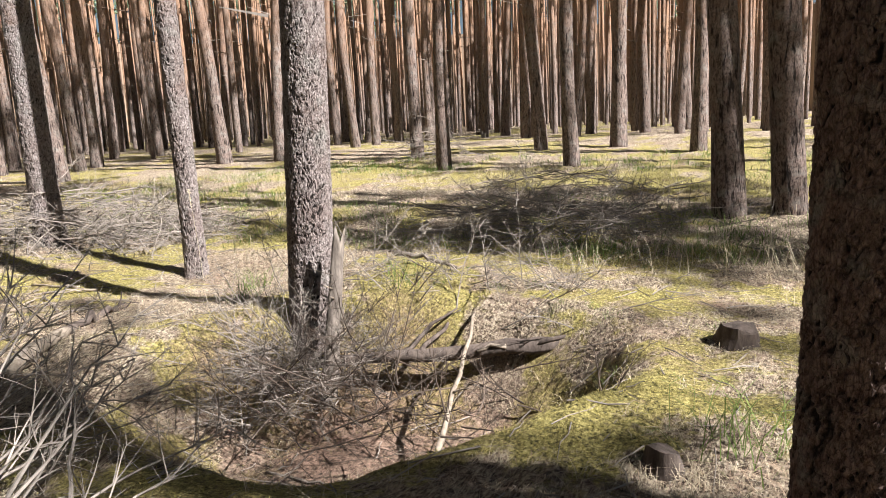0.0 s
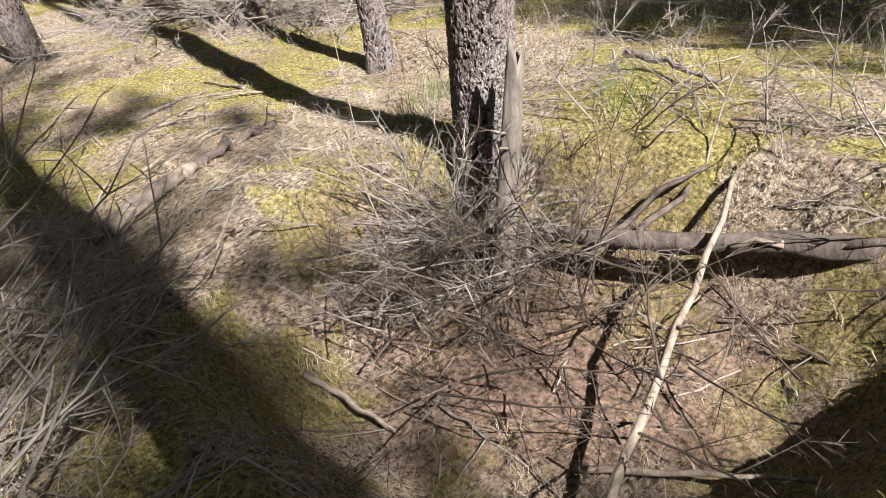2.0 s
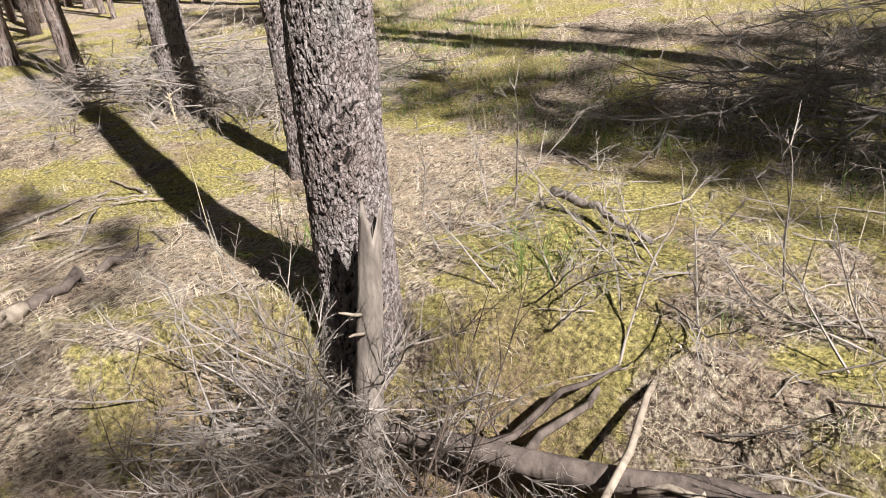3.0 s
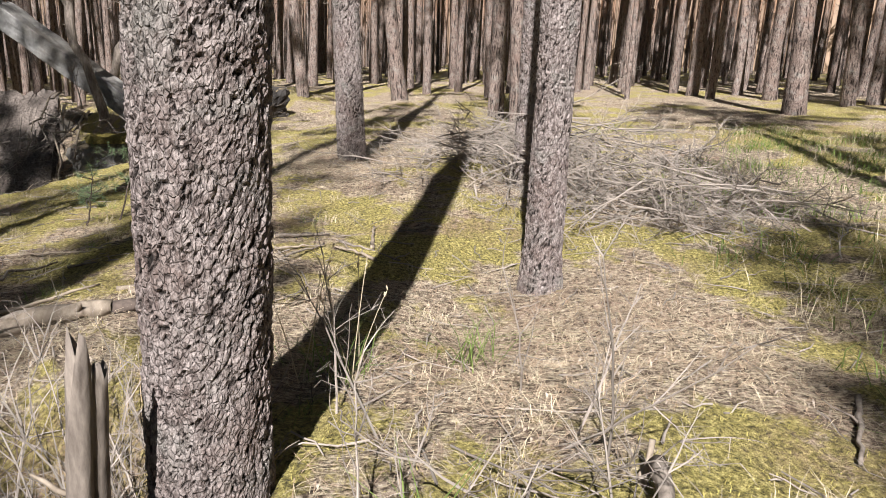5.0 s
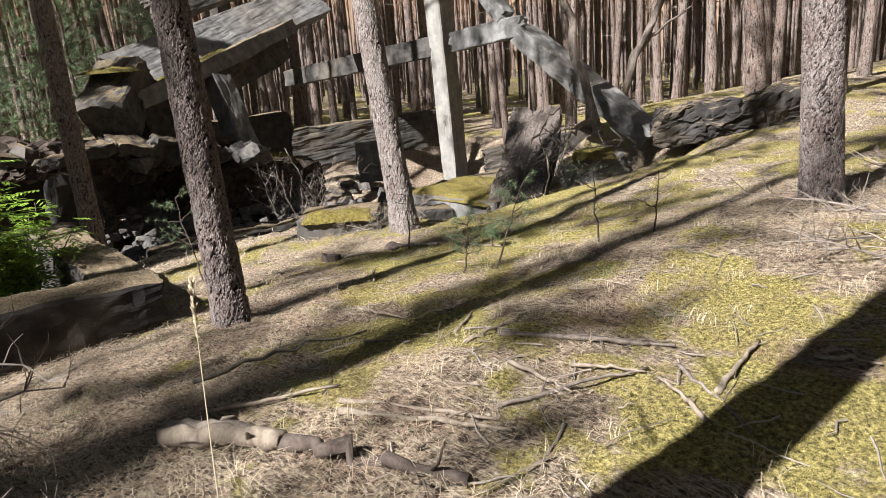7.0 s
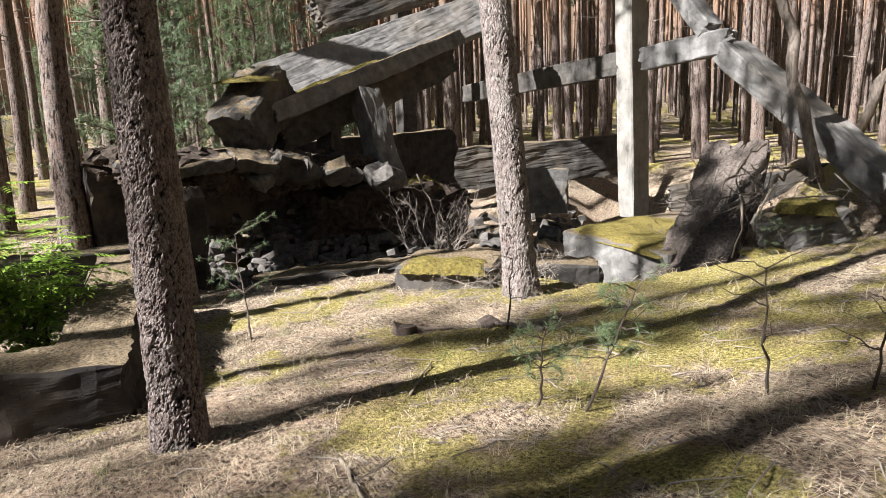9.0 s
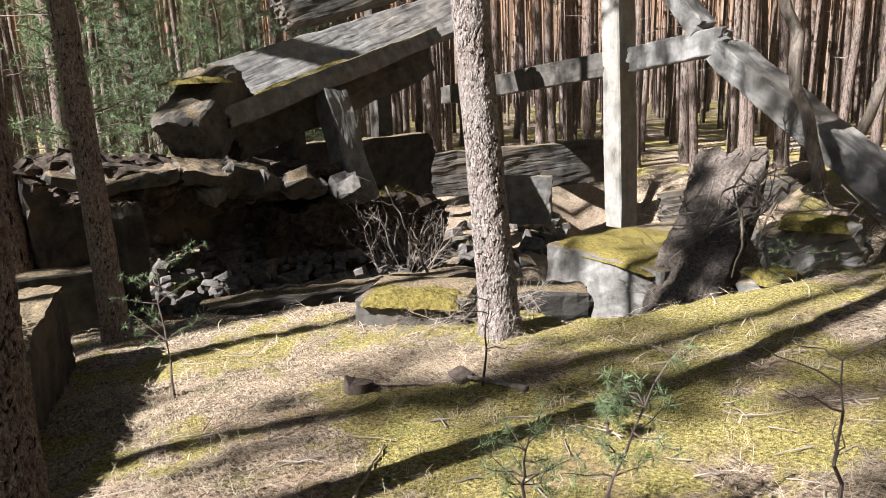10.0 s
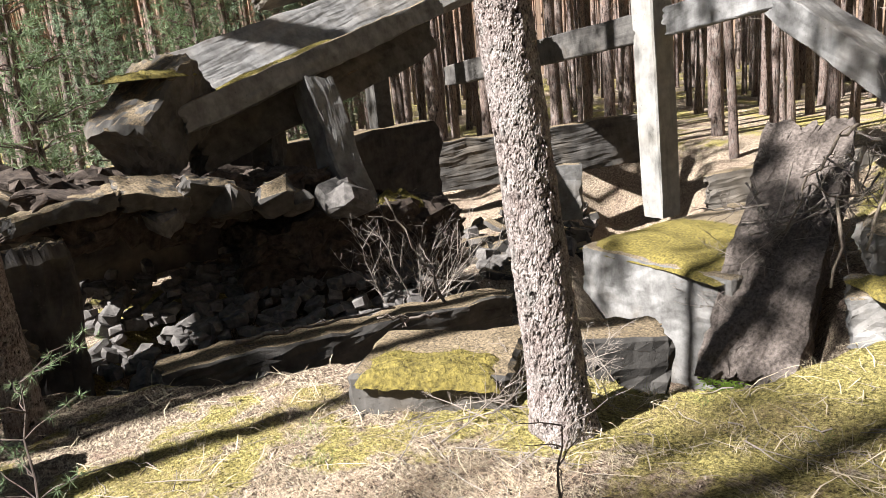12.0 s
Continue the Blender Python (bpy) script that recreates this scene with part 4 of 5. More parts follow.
def splintered_stub(label, p0, p1, r0, r1, seed):
    """A broken stem: furrowed sides and a torn crown of splinters."""
    q = np.random.default_rng(seed)
    sides, rows = 22, 26
    p0, p1 = np.asarray(p0, float), np.asarray(p1, float)
    t, th = np.linspace(0, 1, rows)[:, None], np.arange(sides)[None] * 2 * np.pi / sides
    torn = np.clip(t - 0.86, 0, 1) / 0.14 * (np.convolve(np.tile(q.uniform(-0.12, 0.10, sides), 3), (0.25, 0.5, 0.25), "same")[None, sides:2 * sides] + 0.04 * np.sin(th * 2))
    rr = (r0 + (r1 - r0) * t) * (1 + 0.12 * np.sin(th * 3 + t * 2) + q.normal(0, 0.10, (1, sides)) + q.normal(0, 0.03, (rows, sides)))
    z = t + torn
    co = np.stack([(p1 - p0)[0] * z + rr * np.cos(th), (p1 - p0)[1] * z + rr * np.sin(th), (p1 - p0)[2] * z], -1)
    i, j = np.meshgrid(np.arange(rows - 1), np.arange(sides), indexing="ij")
    s = Soup().add(co, np.stack([i * sides + j, i * sides + (j + 1) % sides, (i + 1) * sides + (j + 1) % sides, (i + 1) * sides + j], -1).reshape(-1, 4))
    top = np.arange(sides) + (rows - 1) * sides
    core = len(co.reshape(-1, 3))
    s.v[-1] = np.vstack([s.v[-1], (p1 - p0) * 0.93])
    s.n += 1
    s.f.append(np.stack([top, np.roll(top, -1), np.full(sides, core), np.full(sides, core)], -1))
    ob = part("broken_stub", s.data("broken_stub", DEADWOOD, True))
    ob.location = p0
    for k in range(4):
        a, h = q.uniform(0, 6.28), q.uniform(0.62, 0.82)
        b = (p1 - p0) * h + np.array([math.cos(a), math.sin(a), 0]) * r1
        part("twig_stub", Soup().tube(bent(b, b + np.array([math.cos(a) * 0.09, math.sin(a) * 0.09, q.normal(0.0, 0.03)]), q, 0.004, 4), [0.008, 0.007, 0.006, 0.003], 6).data("twig_stub", PALEWOOD, True), ob)
    return tagged(ob, label, "stub")


splintered_stub("brown splintered stub leaning beside the pine", (-2.86, 3.87, -0.55), (-2.77, 4.01, 0.60), 0.058, 0.040, 7)
stick("fallen_log", "short brown log with peeling bark in the litter", G3(-4.36, 2.54, 0.03), G3(-4.57, 3.15, 0.03), 0.045, 0.040, PALEWOOD, 8, 0.010, 0.01, 1, 12, "log")
stick("fallen_branch", "rotten flaking branch beyond the short log", G3(-4.57, 3.15, 0.02), G3(-4.83, 3.87, 0.02), 0.034, 0.020, ROTWOOD, 108, 0.02, 0.01, 3, 10)
stick("fallen_log", "grey barkless log lying in shade", G3(-4.42, 2.45, 0.03), G3(-4.56, 3.05, 0.04), 0.04, 0.03, DEADWOOD, 109, 0.012, 0.02, 1, 12, "log")
stick("fallen_branch", "thin grey branch over the log", G3(-4.75, 2.0, 0.08), G3(-5.75, 2.2, 0.03), 0.014, 0.006, DEADWOOD, 9, 0.012, 0.02, 3)
for i, (a, b, c, d, q) in enumerate(((-5.95, 3.05, -6.25, 3.9, 0.014), (-6.16, 1.6, -6.06, 2.22, 0.011), (-4.96, 2.98, -5.22, 3.66, 0.014), (-5.3, 3.6, -5.95, 3.92, 0.012), (-5.9, 2.8, -6.5, 2.5, 0.010), (-4.4, 3.6, -4.9, 4.1, 0.010), (-3.95, 6.4, -3.4, 6.1, 0.014), (-5.7, 4.3, -5.9, 4.0, 0.012), (-7.6, -0.6, -7.9, -0.3, 0.016), (-8.3, 0.25, -8.15, -0.35, 0.022), (-6.8, 1.0, -7.2, 0.5, 0.010), (-3.15, 2.82, -2.7, 2.95, 0.018), (-2.9, 3.2, -2.1, 3.15, 0.010), (-1.95, 3.25, -1.2, 3.6, 0.016), (-5.73, 3.02, -6.09, 3.08, 0.011), (-5.88, 3.13, -6.19, 3.80, 0.017), (-4.89, 3.08, -5.20, 3.76, 0.016), (-4.60, 2.46, -5.09, 2.82, 0.013), (-5.62, 2.34, -5.71, 2.63, 0.009), (-5.91, 4.25, -6.50, 4.19, 0.015), (-5.63, 3.39, -5.57, 3.78, 0.012), (-6.07, 4.00, -5.75, 4.45, 0.010), (-6.44, 4.45, -6.46, 4.70, 0.012), (-5.80, 3.62, -5.91, 3.93, 0.010))):
    stick("fallen_stick", "pale dry stick lying on the litter" if q > 0.0125 else "thin grey stick lying on the litter", G3(a, b, 0.012), G3(c, d, 0.014), q, q * 0.5, PALEWOOD if i % 3 else DEADWOOD, 40 + i, 0.006, 0.006, 1)


def dead_bough(soup, start, way, length, q, spread=0.7, rad=0.013, order=0):
    """A dead pine bough with fans of bare twigs."""
    way = np.asarray(way, float) / np.linalg.norm(way)
    n = (8, 5, 3)[order]
    t = np.linspace(0, 1, n)[:, None]
    curve = q.normal(0, 0.12, 3)
    pts = np.asarray(start, float) + way * length * t + curve * length * t**2 + q.normal(0, 0.012, (n, 3)) * length * t
    soup.tube(pts, np.linspace(rad, rad * 0.28, n), 5 if order == 0 else 3, False)
    if order >= 2:
        return
    for k in range(9 if order == 0 else 5):
        u = q.uniform(0.25, 0.98)
        p = pts[min(n - 1, int(u * n))]
        w = way + q.normal(0, spread, 3)
        w[2] += 0.12
        dead_bough(soup, p, w, length * q.uniform(0.22, 0.5) * (1.15 - 0.5 * u), q, spread, rad * 0.47, order + 1)


def brush(name, label, boughs, seed, wood=None):
    s = Soup()
    q = np.random.default_rng(seed)
    for start, way, length, rad in boughs:
        dead_bough(s, start, way, length, q, rad=rad * 0.75)
    return tagged(part(name, s.data(name, wood or TWIG)), label, "brushwood", kind="stuff")


brush("dead_boughs", "bleached dead pine boughs with bare twigs", [((-2.35, 0.75, -0.05), (-0.55, 1.0, 0.42), 1.9, 0.020), ((-2.7, 0.8, -0.05), (-0.35, 1.0, 0.5), 1.6, 0.016), ((-2.1, 0.9, 0.0), (-0.75, 1.0, 0.28), 1.8, 0.015),
    ((-2.9, 1.0, -0.1), (-0.6, 1.0, 0.55), 1.5, 0.014), ((-3.3, 1.2, -0.15), (-0.3, 1.0, 0.3), 1.5, 0.016), ((-2.5, 1.0, -0.05), (-0.3, 1.0, 0.2), 1.3, 0.014), ((-2.0, 1.0, -0.02), (-0.2, 1.0, 0.15), 1.0, 0.012),
    ((-3.6, 1.3, -0.15), (-0.2, 1.0, 0.35), 1.3, 0.014), ((-2.3, 1.15, 0.0), (-0.5, 0.8, 0.1), 1.1, 0.012), ((-2.75, 1.25, 0.0), (-0.1, 1.0, 0.08), 1.1, 0.012), ((-3.1, 1.35, -0.1), (0.2, 1.0, 0.12), 1.0, 0.011),
    ((-2.5, 1.35, 0.02), (-0.5, 1.0, 0.12), 1.2, 0.013), ((-2.3, 1.5, 0.02), (-0.9, 0.7, 0.10), 1.1, 0.012), ((-2.9, 1.5, 0.0), (-0.3, 1.0, 0.2), 1.2, 0.012), ((-2.2, 1.4, 0.05), (-0.2, 1.0, 0.1), 0.8, 0.010), ((-3.2, 1.6, 0.0), (-0.6, 0.9, 0.25), 1.1, 0.012)], 5)
q = np.random.default_rng(31)
ring = [((-3.07 + 0.25 * math.cos(a) + q.normal(0, 0.08), 4.0 + 0.3 * math.sin(a) + q.normal(0, 0.08), q.uniform(-0.5, -0.2)), (math.cos(a) * 0.9 + q.normal(0, 0.5), math.sin(a) * 0.9 - 0.3 + q.normal(0, 0.5), q.uniform(0.2, 1.3)), q.uniform(0.35, 0.8), 0.008) for a in np.linspace(3.0, 6.9, 55)]
ring += [((-3.2 + q.normal(0, 0.22), 3.65 + q.normal(0, 0.2), q.uniform(-0.6, -0.2)), (q.normal(0, 1), q.normal(0, 0.8), q.uniform(-0.2, 0.7)), q.uniform(0.4, 0.9), 0.007) for k in range(85)]
brush("twig_heap", "tangle of dry grey twigs round the pine's foot", ring, 6)
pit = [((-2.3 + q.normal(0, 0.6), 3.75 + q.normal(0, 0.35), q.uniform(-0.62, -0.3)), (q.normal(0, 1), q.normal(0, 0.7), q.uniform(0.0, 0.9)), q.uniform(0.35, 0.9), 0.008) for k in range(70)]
brush("brushwood", "dry brushwood filling the pit, darkened for shade", pit, 7, SHADED_TWIG)
bank = [((-2.2 + q.normal(0, 0.7), 4.95 + q.normal(0, 0.3), 0.0), (q.normal(0, 1), q.normal(0, 0.6), q.uniform(0.1, 0.9)), q.uniform(0.3, 0.7), 0.007) for k in range(50)]
brush("brushwood", "grey dry twigs standing beyond the log", [((a[0], a[1], float(ground(a[0], a[1]))), b, c, d) for a, b, c, d in bank], 8)


def brush_pile(label, cx, cy, rx, ry, height, turn, count, seed):
    """A heap of cut boughs, highest in its middle."""
    q = np.random.default_rng(seed)
    c, s = math.cos(radians(turn)), math.sin(radians(turn))
    list_ = []
    for k in range(count):
        u, v = np.clip(q.normal(0, 0.45, 2), -1, 1)
        x, y = cx + u * rx * c - v * ry * s, cy + u * rx * s + v * ry * c
        z = float(ground(x, y)) + height * max(0, 1 - u * u - v * v) * q.uniform(0.1, 1.0)
        a = q.uniform(0, 2 * math.pi)
        list_.append(((x, y, z), (math.cos(a), math.sin(a), q.normal(-0.05, 0.2)), q.uniform(0.5, 1.1), 0.012))
    return brush("brush_pile", label, list_, seed)


brush_pile("long heap of grey dead boughs behind two pines", -7.9, 6.0, 2.2, 0.95, 0.75, 58, 260, 61)
brush_pile("flat grey brush heap in the clearing", -2.6, 7.9, 2.1, 1.2, 0.40, 10, 150, 62)
brush_pile("dark brush heap in the far clearing", -2.8, 10.4, 2.2, 0.8, 0.35, 0, 60, 63)
brush_pile("dark brush heap round an uprooted stump", -7.4, 15.0, 0.9, 0.8, 0.9, 0, 50, 64)
brush_pile("grey brush heap beside the shaded path", -10.6, 5.4, 1.2, 0.7, 0.35, 80, 60, 65)
s = Soup()
x, y = scatter(1500, NEARBOX, g, lambda x, y: off_trunks(x, y) & ~in_hollow(x, y))
for a, b in zip(x, y):
    ln, az = g.uniform(0.06, 0.36), g.uniform(0, 6.28)
    p = bent(G3(a, b, 0.012), G3(a + ln * math.cos(az), b + ln * math.sin(az), 0.016), g, 0.008, 4)
    s.tube(p, np.linspace(0.004, 0.002, 4) * g.uniform(0.7, 1.5), 4, False)
tagged(part("fallen_twigs", s.data("fallen_twigs", TWIG)), "small fallen twigs scattered over the litter", "twigs", kind="stuff")


def stump(label, x, y, radius, height, seed):
    bm = bmesh.new()
    bmesh.ops.create_cone(bm, cap_ends=True, segments=22, radius1=radius * 1.3, radius2=radius, depth=height)
    bmesh.ops.subdivide_edges(bm, edges=[e for e in bm.edges if abs(e.verts[0].co.z - e.verts[1].co.z) > 0.01], cuts=4)
    for v in bm.verts:
        k = noise.noise_vector(v.co * 9 + Vector((seed, 0, 0)))
        v.co += Vector((k.x, k.y, 0)) * radius * 0.3 + Vector((0, 0, k.z * (0.3 if v.co.z > height * 0.4 else 0.0) * height))
        v.co.z += height / 2 - 0.05
    ob = part("tree_stump", bm, None, "", ROTWOOD)
    ob.location = G3(x, y)
    return tagged(ob, label, "stump")


stump("small rotten tree stump in the litter", -0.38, 2.62, 0.065, 0.13, 1)
stump("dark low stump in the clearing", -0.2, 4.35, 0.11, 0.15, 2)
stump("small rotten stump on the slope", -7.5, -0.55, 0.09, 0.12, 3)
stump("low brown root stump on the slope", -8.15, -0.3, 0.08, 0.10, 4)

# ---- grasses with seed heads, saplings, shrub ----
def seed_stalk(x, y, height, lean, seed, seeds=46):
    q = np.random.default_rng(seed)
    s = Soup()
    top = np.array([lean[0], lean[1], height])
    t = np.linspace(0, 1, 8)[:, None]
    pts = top * t + np.array([lean[0], lean[1], 0]) * 0.3 * (t**2 - t)
    s.tube(pts, np.linspace(0.0022, 0.0012, 8), 4, False)
    for k in range(seeds):
        u = q.uniform(0.86, 1.0)
        p = top * u
        w = q.normal(0, 1, 3) * np.array([0.006, 0.006, 0.004]) + np.array([0, 0, 0.016])
        s.tube([p, p + w * 0.6, p + w], [0.002, 0.003, 0.0006], 4, False)
    ob = part("grass_stalk", s.data("grass_stalk", STRAW))
    ob.location = G3(x, y)
    return tagged(ob, "dry straw stalk with a pale seed head" if seeds > 10 else "thin dry straw stalk in green grass", "grass", "dry stalks")


seed_stalk(-3.95, 3.9, 0.92, (-0.05, -0.02), 1)
for i in range(7):
    seed_stalk(-3.95 + 0.12 * math.sin(i * 2.2), 4.32 + 0.10 * math.cos(i * 3.1), 0.38 + 0.05 * (i % 4), (0.12 * math.sin(i * 1.7), 0.12 * math.cos(i * 2.3)), 10 + i, 4)
tufts_of_grass([(-3.95, 4.34, 1.2)], 40, 0.22, 0.005, 0.06, 0.5, GRASS, "green_grass", "green grass at the foot of dry stalks")


def sapling(label, x, y, height, lean, seed, green=1.0, blades=22):
    """A small pine: thin stem, whorls of twigs, needle tufts."""
    q = np.random.default_rng(seed)
    t = root("pine_sapling", pose(*G3(x, y)), label, "sapling", "young pines")
    stem, needles = Soup(), Soup()
    axis_ = bent((0, 0, 0), (lean[0], lean[1], height), q, 0.012, 8)
    stem.tube(axis_, np.linspace(0.009, 0.003, 8), 6)
    for k in range(int(10 * green) + 4):
        i = q.integers(3, 8)
        a, ln = q.uniform(0, 6.28), height * q.uniform(0.15, 0.42)
        tip = axis_[i] + np.array([math.cos(a) * ln, math.sin(a) * ln, ln * q.uniform(0.1, 0.6)])
        pts = bent(axis_[i], tip, q, 0.01, 5)
        stem.tube(pts, np.linspace(0.004, 0.0015, 5), 4, False)
        if green > 0.3:
            for p in pts[2:]:
                tuft(needles, p + q.normal(0, 0.008, 3), 0.055, blades, q, 0.0018)
    st = part("stem", stem.data("stem", ROTWOOD), t)
    if green > 0.3:
        tagged(part("needles", needles.data("needles", YOUNG_GREEN), st, "pale green needles"), kind="stuff")
    return t


sapling("small pine sapling with pale green needles", -7.37, 1.84, 0.62, (-0.22, 0.10), 1)
sapling("small pine sapling on the mossy slope", -7.25, 1.60, 0.42, (0.05, 0.12), 2)
sapling("thin bare brown sapling on the slope", -8.01, 2.38, 0.62, (0.04, -0.02), 3, 0.2)
sapling("thin bare brown sapling by the path", -8.3, 2.7, 0.5, (0.03, 0.05), 6, 0.2)
sapling("spindly young pine by the hollow", -6.45, -1.34, 0.85, (-0.05, -0.45), 4)
sapling("small low pine sapling near the path", -8.14, 1.14, 0.22, (0.02, 0.02), 5)
sapling("thin bare twig sapling at the lip", -8.2, -0.1, 0.55, (-0.12, -0.08), 7, 0.2)
sapling("pine sapling beside the broken blocks", -12.9, -0.9, 1.2, (0.1, 0.0), 8, 1.6)


def leafy_shrub(label, x, y, z, height, spread, seed, stems=16):
    """A shrub of arching stems with pinnate fresh leaves."""
    q = np.random.default_rng(seed)
    t = root("green_shrub", pose(x, y, z), label, "shrub")
    wood, leaves = Soup(), Soup()
    for k in range(stems):
        a, ln = q.uniform(0, 6.28), height * q.uniform(0.6, 1.1)
        tip = np.array([math.cos(a) * spread * q.uniform(0.3, 1), math.sin(a) * spread * q.uniform(0.3, 1), ln])
        pts = bent((0, 0, -0.2), tip, q, 0.03, 8, 0.05)
        wood.tube(pts, np.linspace(0.012, 0.003, 8), 5, False)
        for j in range(30):
            p = pts[q.integers(2, 8)] + q.normal(0, 0.07, 3)
            b = q.uniform(0, 6.28)
            out = np.array([math.cos(b), math.sin(b), q.normal(-0.15, 0.3)])
            side = np.cross(out, (0, 0, 1.0))
            side /= np.linalg.norm(side)
            for m in range(5):
                f = p + out * 0.035 * (m + 1)
                for sgn in (-1, 1) if m < 4 else (0,):
                    way = out * 0.5 + side * sgn
                    way /= np.linalg.norm(way)
                    wide = np.cross(way, (0, 0, 1.0)) * 0.014
                    ll = 0.075
                    leaves.add([f, f + way * ll * 0.45 + wide, f + way * ll + np.array([0, 0, -0.01]), f + way * ll * 0.45 - wide], [[0, 1, 2, 3]])
    tagged(part("stemwork", wood.data("stemwork", DEADWOOD), t), kind="stuff")
    tagged(part("leaves", leaves.data("leaves", LEAF), t), kind="stuff")
    return t


leafy_shrub("fresh green leafy shrub behind the low wall", -4.25, -1.25, -0.35, 1.0, 0.75, 1, 22)
leafy_shrub("fresh green leafy shrub inside the walls", -4.9, -1.5, -0.4, 0.75, 0.5, 2, 12)
leafy_shrub("fresh green leafy shrub by the wall", -3.4, -1.2, -0.35, 0.9, 0.7, 3, 16)
leafy_shrub("small leafy bush growing from the rubble", -12.6, -2.6, -2.6, 0.4, 0.3, 4, 5)


def young_tree_meshes(height, seed, material, fullness=1.0):
    q = np.random.default_rng(seed)
    wood, needles = Soup(), Soup()
    wood.tube(bent((0, 0, -0.3), (q.normal(0, 0.2), q.normal(0, 0.2), height), q, 0.08, 10), np.linspace(0.08, 0.01, 10), 7)
    for z in np.arange(height * 0.12, height * 0.98, 0.42):
        for k in range(6):
            a, ln = q.uniform(0, 6.28), (0.35 + 1.5 * (1 - z / height)) * q.uniform(0.6, 1.1)
            pts = bent((0, 0, z), (math.cos(a) * ln, math.sin(a) * ln, z + ln * 0.3), q, 0.05, 5)
            wood.tube(pts, np.linspace(0.018, 0.005, 5), 4, False)
            for p in pts[1:]:
                for j in range(2):
                    tuft(needles, p + q.normal(0, 0.12, 3), q.uniform(0.14, 0.26), int(13 * fullness), q, 0.010)
    return wood.data("stem", BARK_FAR), needles.data("foliage", material)


YOUNG = [young_tree_meshes(h, 500 + k, PINE_GREEN if k < 2 else YOUNG_GREEN) for k, h in enumerate((7.0, 9.0, 6.0, 8.0))]
spots = [(-6.5, -19), (-8.2, -15.5), (-9.3, -19.5), (-10.8, -16.8), (-12.2, -20.0), (-13.0, -17.0), (-7.4, -22.5), (-11.5, -23.5), (-14.8, -19.5), (-9.8, -26), (-5.2, -24), (-13.5, -25), (-3.4, -19), (-16, -22.5), (-6.8, -13.2)]
# Unseen young pines added sunward to shade the slim pine and the cellar.
shade = [(1.6, -4.7), (0.6, -5.6)]
# Pines added out of view; their crowns shade the path, clearing and slope.
for i, (x, y) in enumerate(((9.6, 1.4), (13.2, 5.9), (12.4, 8.2), (14.8, 9.0), (8.6, -0.6))):
    forest_pine(x, y, 0.8 if i in (0, 4) else 1.1, 1.0, 50 * i, i + 2)
# More unseen pines, added to throw shade on the ruin's mound and slab.
for i, (x, y) in enumerate(((0.6, -4.2), (2.8, -3.5), (4.6, -4.6), (2.2, -1.2))):
    forest_pine(x, y, 1.0, 1.0, 70 * i, i)
for i, (x, y) in enumerate(spots + shade):
    t = root("young_pine", pose(x, y, float(ground(x, y)), 0, 0, 47 * i) @ Matrix.Scale((0.75 if i < len(spots) else 1.05) + 0.1 * (i % 5), 4), "young bushy green pine, behind the ruin and as unseen shade caster", "tree", "young pines behind the ruin")
    for nm, d in zip(("stem", "foliage"), YOUNG[i % 4]):
        tagged(part(nm, d, t), kind="stuff" if nm == "foliage" else "")

# ---- ruin details ----
def pebble(q, size):
    bm = bmesh.new()
    bmesh.ops.create_cube(bm, size=1.0)
    bmesh.ops.bevel(bm, geom=bm.edges[:], offset=0.16, segments=1, affect="EDGES")
    for v in bm.verts:
        v.co = Vector((v.co.x * size[0], v.co.y * size[1], v.co.z * size[2])) + Vector(q.normal(0, 0.1, 3)) * min(size)
    me = bpy.data.meshes.new("stone")
    bm.to_mesh(me)
    bm.free()
    me.materials.append(RUBBLE)
    return me


q = np.random.default_rng(77)
STONES = [pebble(q, q.uniform((0.14, 0.10, 0.07), (0.30, 0.2, 0.15))) for k in range(8)]
rubble = root("rubble_heap", pose(-8.2, -4.9, -1.9), "heap of broken grey stones on the cellar floor", "rubble")
for k in range(290):
    x, y = q.uniform(-10.6, -6.8), q.uniform(-6.9, -5.0)
    z = -1.38 + 0.36 * (-4.9 - y) + q.uniform(-0.1, 0.06)
    ob = part("stone", STONES[k % 8], rubble)
    ob.matrix_local = pose(x + 8.2, y + 4.9, z + 1.9, q.uniform(-25, 25), q.uniform(-25, 25), q.uniform(0, 360))


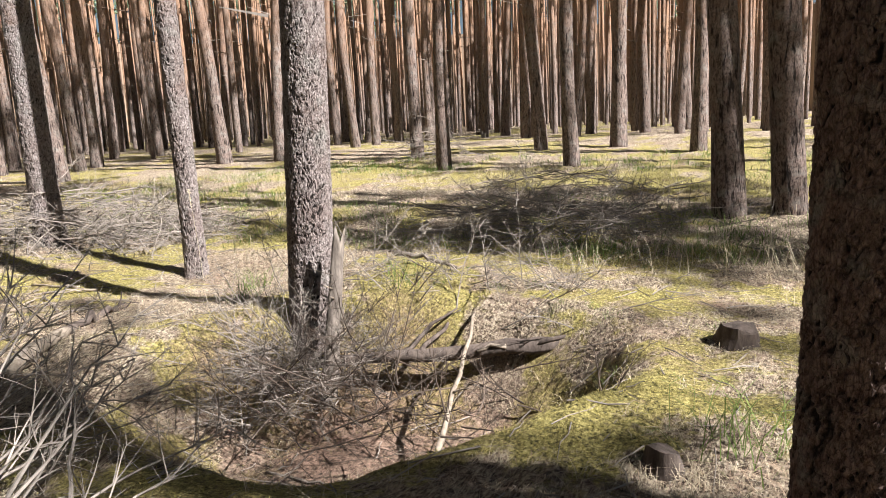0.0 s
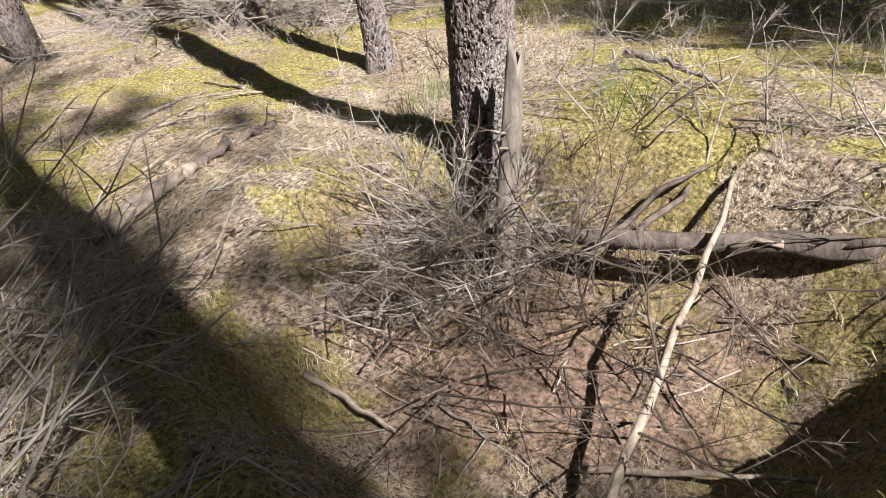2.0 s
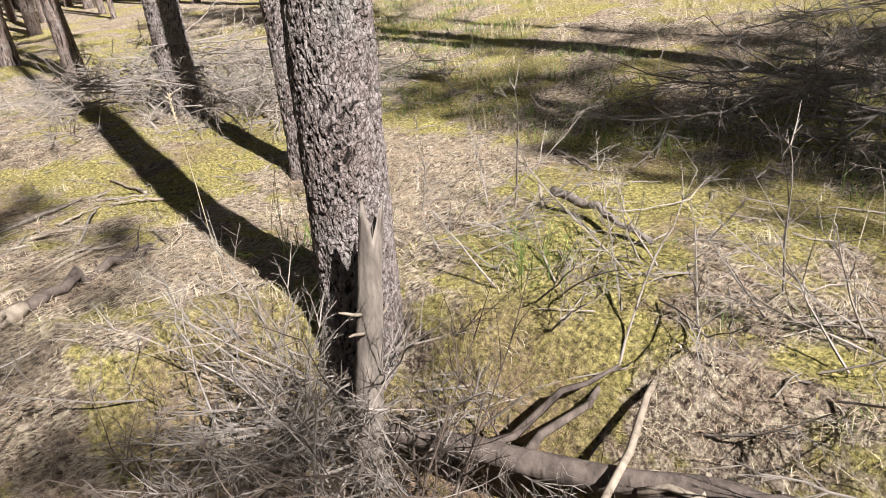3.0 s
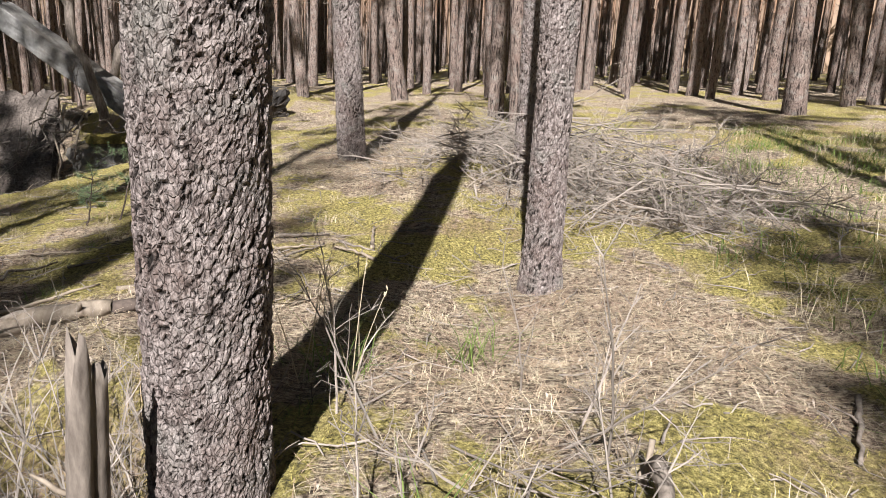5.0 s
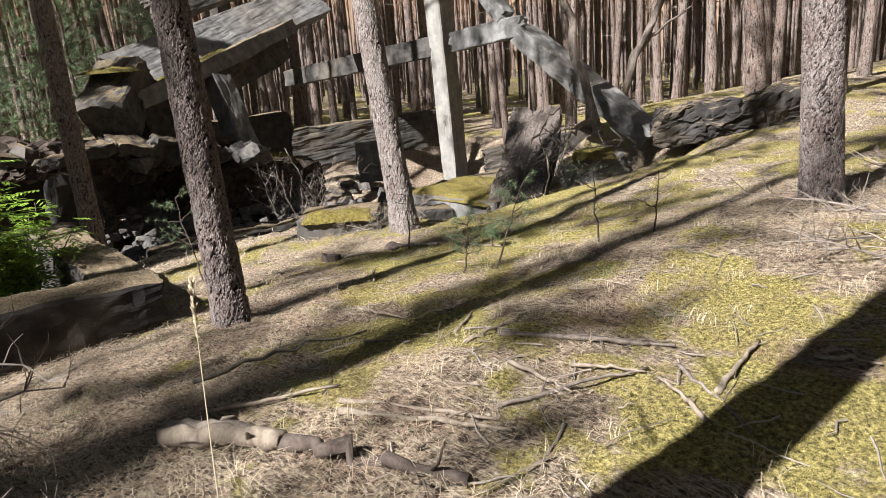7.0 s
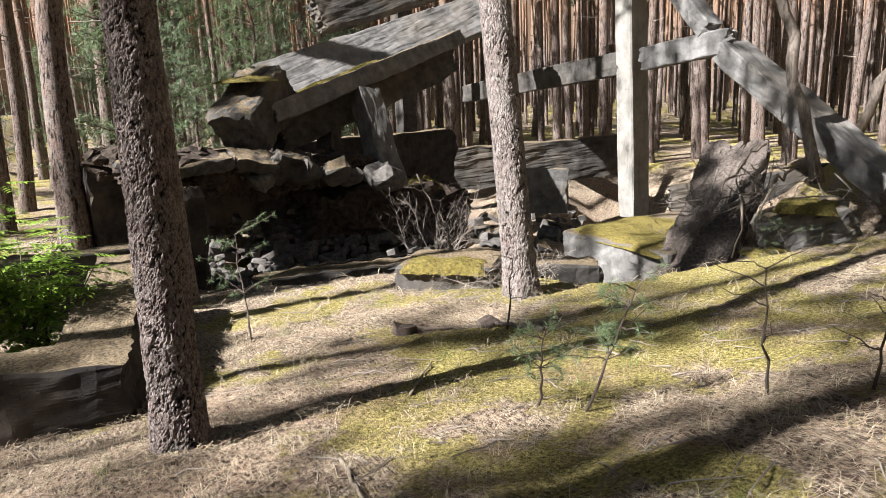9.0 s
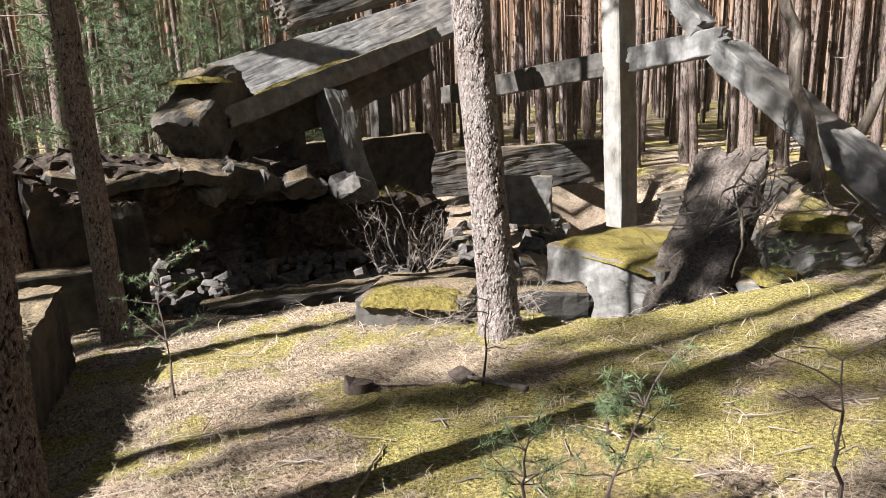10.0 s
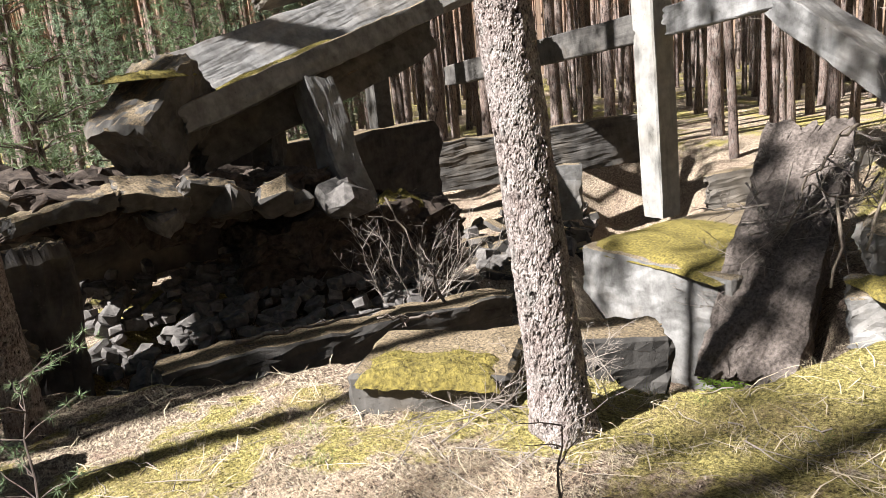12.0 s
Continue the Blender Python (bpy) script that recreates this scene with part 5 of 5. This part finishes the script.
def moss_cap(label, cx, cy, z, rx, ry, turn, thick, seed, slope=(0, 0), droop=0.0):
    """A cushion of moss and needles over a flat top."""
    n, m = 26, 18
    c, s = math.cos(radians(turn)), math.sin(radians(turn))
    U, V = np.meshgrid(np.linspace(-1, 1, n), np.linspace(-1, 1, m), indexing="ij")
    rim = (1 - np.abs(U) ** 4) * (1 - np.abs(V) ** 4)
    x, y = U * rx * (1 + 0.1 * fbm(V * 3, U, seed)), V * ry * (1 + 0.12 * fbm(U * 3, V, seed + 2))
    h = thick * (np.clip(rim, 0, 1) ** 0.4 * (0.75 + 0.5 * fbm(U * 4, V * 4, seed)) - 0.35) + slope[0] * x + slope[1] * y
    h = h - droop * sstep(0.8, 1.0, np.maximum(np.abs(U), np.abs(V))) * (0.6 + 0.7 * np.abs(fbm(U * 9, V * 9, seed + 4)))
    P = np.stack([c * x - s * y, s * x + c * y, h], -1)
    i, j = np.meshgrid(np.arange(n - 1), np.arange(m - 1), indexing="ij")
    s_ = Soup().add(P, np.stack([i * m + j, (i + 1) * m + j, (i + 1) * m + j + 1, i * m + j + 1], -1).reshape(-1, 4))
    t = root("moss_cushion", pose(cx, cy, z), label, "moss")
    part("cushion", s_.data("cushion", MOSS, True), t)
    k = int(3000 * rx * ry) + 400
    q = np.random.default_rng(seed)
    a, b = q.uniform(-0.95, 0.95, k), q.uniform(-0.95, 0.95, k)
    ia, ib = ((a + 1) / 2 * (n - 1)).astype(int), ((b + 1) / 2 * (m - 1)).astype(int)
    base = P[ia, ib]
    tagged(part("moss_fuzz", grass_blades(Soup(), base[:, :2] + q.normal(0, 0.02, (k, 2)), base[:, 2] - 0.004, 0.035, 0.004, 0.6, q, flat=0.35).data("moss_fuzz", MOSS_FUZZ), t), kind="stuff")
    return t


moss_cap("thick yellow-green moss on the tank's top", -14.6, -4.85, -1.48, 1.12, 1.28, 0, 0.2, 1)
moss_cap("yellow moss cushion on the concrete block", -8.66, -1.90, -0.50, 0.46, 0.20, 135, 0.09, 2, droop=0.05)
moss_cap("sunlit moss on the broken beam head", -7.95, -6.55, 1.52, 0.40, 0.40, 30, 0.10, 3)
moss_cap("moss strip along the collapsed ledge", -9.6, -7.0, 1.55, 1.0, 0.13, 203, 0.08, 4, (0.25, 0))
moss_cap("round moss cushion on the rubble", -10.6, -6.3, -0.32, 0.32, 0.28, 0, 0.22, 5)
moss_cap("moss over the broken block", -14.2, -1.6, -0.52, 0.4, 0.4, 30, 0.14, 6)
moss_cap("moss on the pale block", -13.5, -1.6, -1.1, 0.35, 0.3, 60, 0.10, 7)

# dry bush in the hollow, roots and leaning trunks
bush = [((-10.4 + q.normal(0, 0.2), -5.3 + q.normal(0, 0.2), -1.5), (q.normal(0, 0.6), q.normal(0, 0.6), 1.0), q.uniform(0.7, 1.3), 0.012) for k in range(26)]
brush("dry_bush", "dry grey-green bush in the hollow", bush, 71)
rt = [((-14.9 + q.normal(0, 0.3), -2.9 + q.normal(0, 0.5), q.uniform(-1.2, 0.0)), (q.normal(0.4, 0.6), q.normal(0, 0.6), q.uniform(-1.0, 0.3)), q.uniform(0.5, 1.2), 0.02) for k in range(40)]
brush("hanging_roots", "tangle of bare roots hanging over the blocks", rt, 72)
on = [((-14.4 + u * 1.1, -3.4 - u * 0.4 + q.normal(0, 0.3), -1.0 - 0.95 * u + 0.15), (q.normal(0, 1), q.normal(0, 1), q.normal(0, 0.4)), q.uniform(0.2, 0.5), 0.006) for u in q.uniform(-1, 1, 60)]
brush("needle_litter", "brown needles and twigs over the leaning slab", on, 73)
lip = [((-8.8 + q.normal(0, 0.45), -1.35 + q.normal(0, 0.2), -0.66), (q.normal(0, 1), q.normal(0, 0.8), q.uniform(0.05, 0.5)), q.uniform(0.25, 0.6), 0.006) for k in range(26)]
brush("brushwood", "dry twigs between the block and the pine", lip, 74)
stick("leaning_tree", "thin grey tree trunk leaning over the fallen beam", (-15.15, -2.1, -0.35), (-15.2, -3.3, 3.6), 0.10, 0.06, DEADWOOD, 81, 0.05, 0, 1, 12, "tree")
stick("leaning_tree", "bare trunk leaning in the wood behind", (-19.5, -4.6, -0.9), (-19.9, -2.4, 4.2), 0.12, 0.08, DEADWOOD, 82, 0.04, 0, 1, 12, "tree")
for i, (p0, p1, rr) in enumerate((((-14.6, -2.6, 0.0), (-13.6, -2.3, -1.3), 0.03), ((-14.7, -2.2, -0.1), (-13.5, -1.9, -0.8), 0.025), ((-15.0, -2.9, 0.2), (-14.0, -3.1, -0.9), 0.022))):
    stick("bare_root", "pale bare root arching over the rubble", p0, p1, rr, rr * 0.5, PALEWOOD, 90 + i, 0.05, 0.2, 3, 8, "root")
for i, (x0, y0, z0, x1, y1, z1) in enumerate(((-10.2, -4.4, -1.2, -9.7, -4.6, 0.1), (-9.9, -4.1, -1.1, -9.2, -4.0, -0.9), (-8.0, -4.6, -0.98, -9.6, -4.45, -1.02))):
    stick("fallen_branch", "grey branch leaning in the hollow", (x0, y0, z0), (x1, y1, z1), 0.022, 0.01, DEADWOOD, 95 + i, 0.03, 0.0, 4)
# broken pieces strewn over the hollow's floor and ledges
q = np.random.default_rng(123)
CHUNKS = [pebble(q, q.uniform((0.2, 0.16, 0.1), (0.6, 0.42, 0.3))) for k in range(7)]
for me in CHUNKS[:4]:
    me.materials.clear()
    me.materials.append(CONCRETE_DARK)
debris = root("concrete_debris", pose(-13.5, -7.0, -1.9), "broken concrete pieces strewn through the ruin", "rubble")
for k in range(130):
    x, y = q.uniform(-17.5, -10.5), q.uniform(-10.5, -5.6)
    if abs(x + 15.5) < 2.2 and y > -6.3:
        continue
    part("chunk", CHUNKS[k % 7], debris).matrix_local = pose(x + 13.5, y + 7.0, float(ground(x, y)) + 1.95, q.uniform(-30, 30), q.uniform(-30, 30), q.uniform(0, 360))
rim = root("rim_debris", pose(-8.0, -6.2, 0.2), "cracked concrete pieces and soil on the cellar's roof", "rubble")
for k in range(46):
    x, y = q.uniform(-9.9, -6.0), q.uniform(-7.2, -5.5)
    part("chunk", CHUNKS[k % 7], rim).matrix_local = pose(x + 8.0, y + 6.2, 0.12 - 0.11 * (x + 6.25) * -1 + q.uniform(-0.05, 0.1), q.uniform(-35, 35), q.uniform(-35, 35), q.uniform(0, 360))
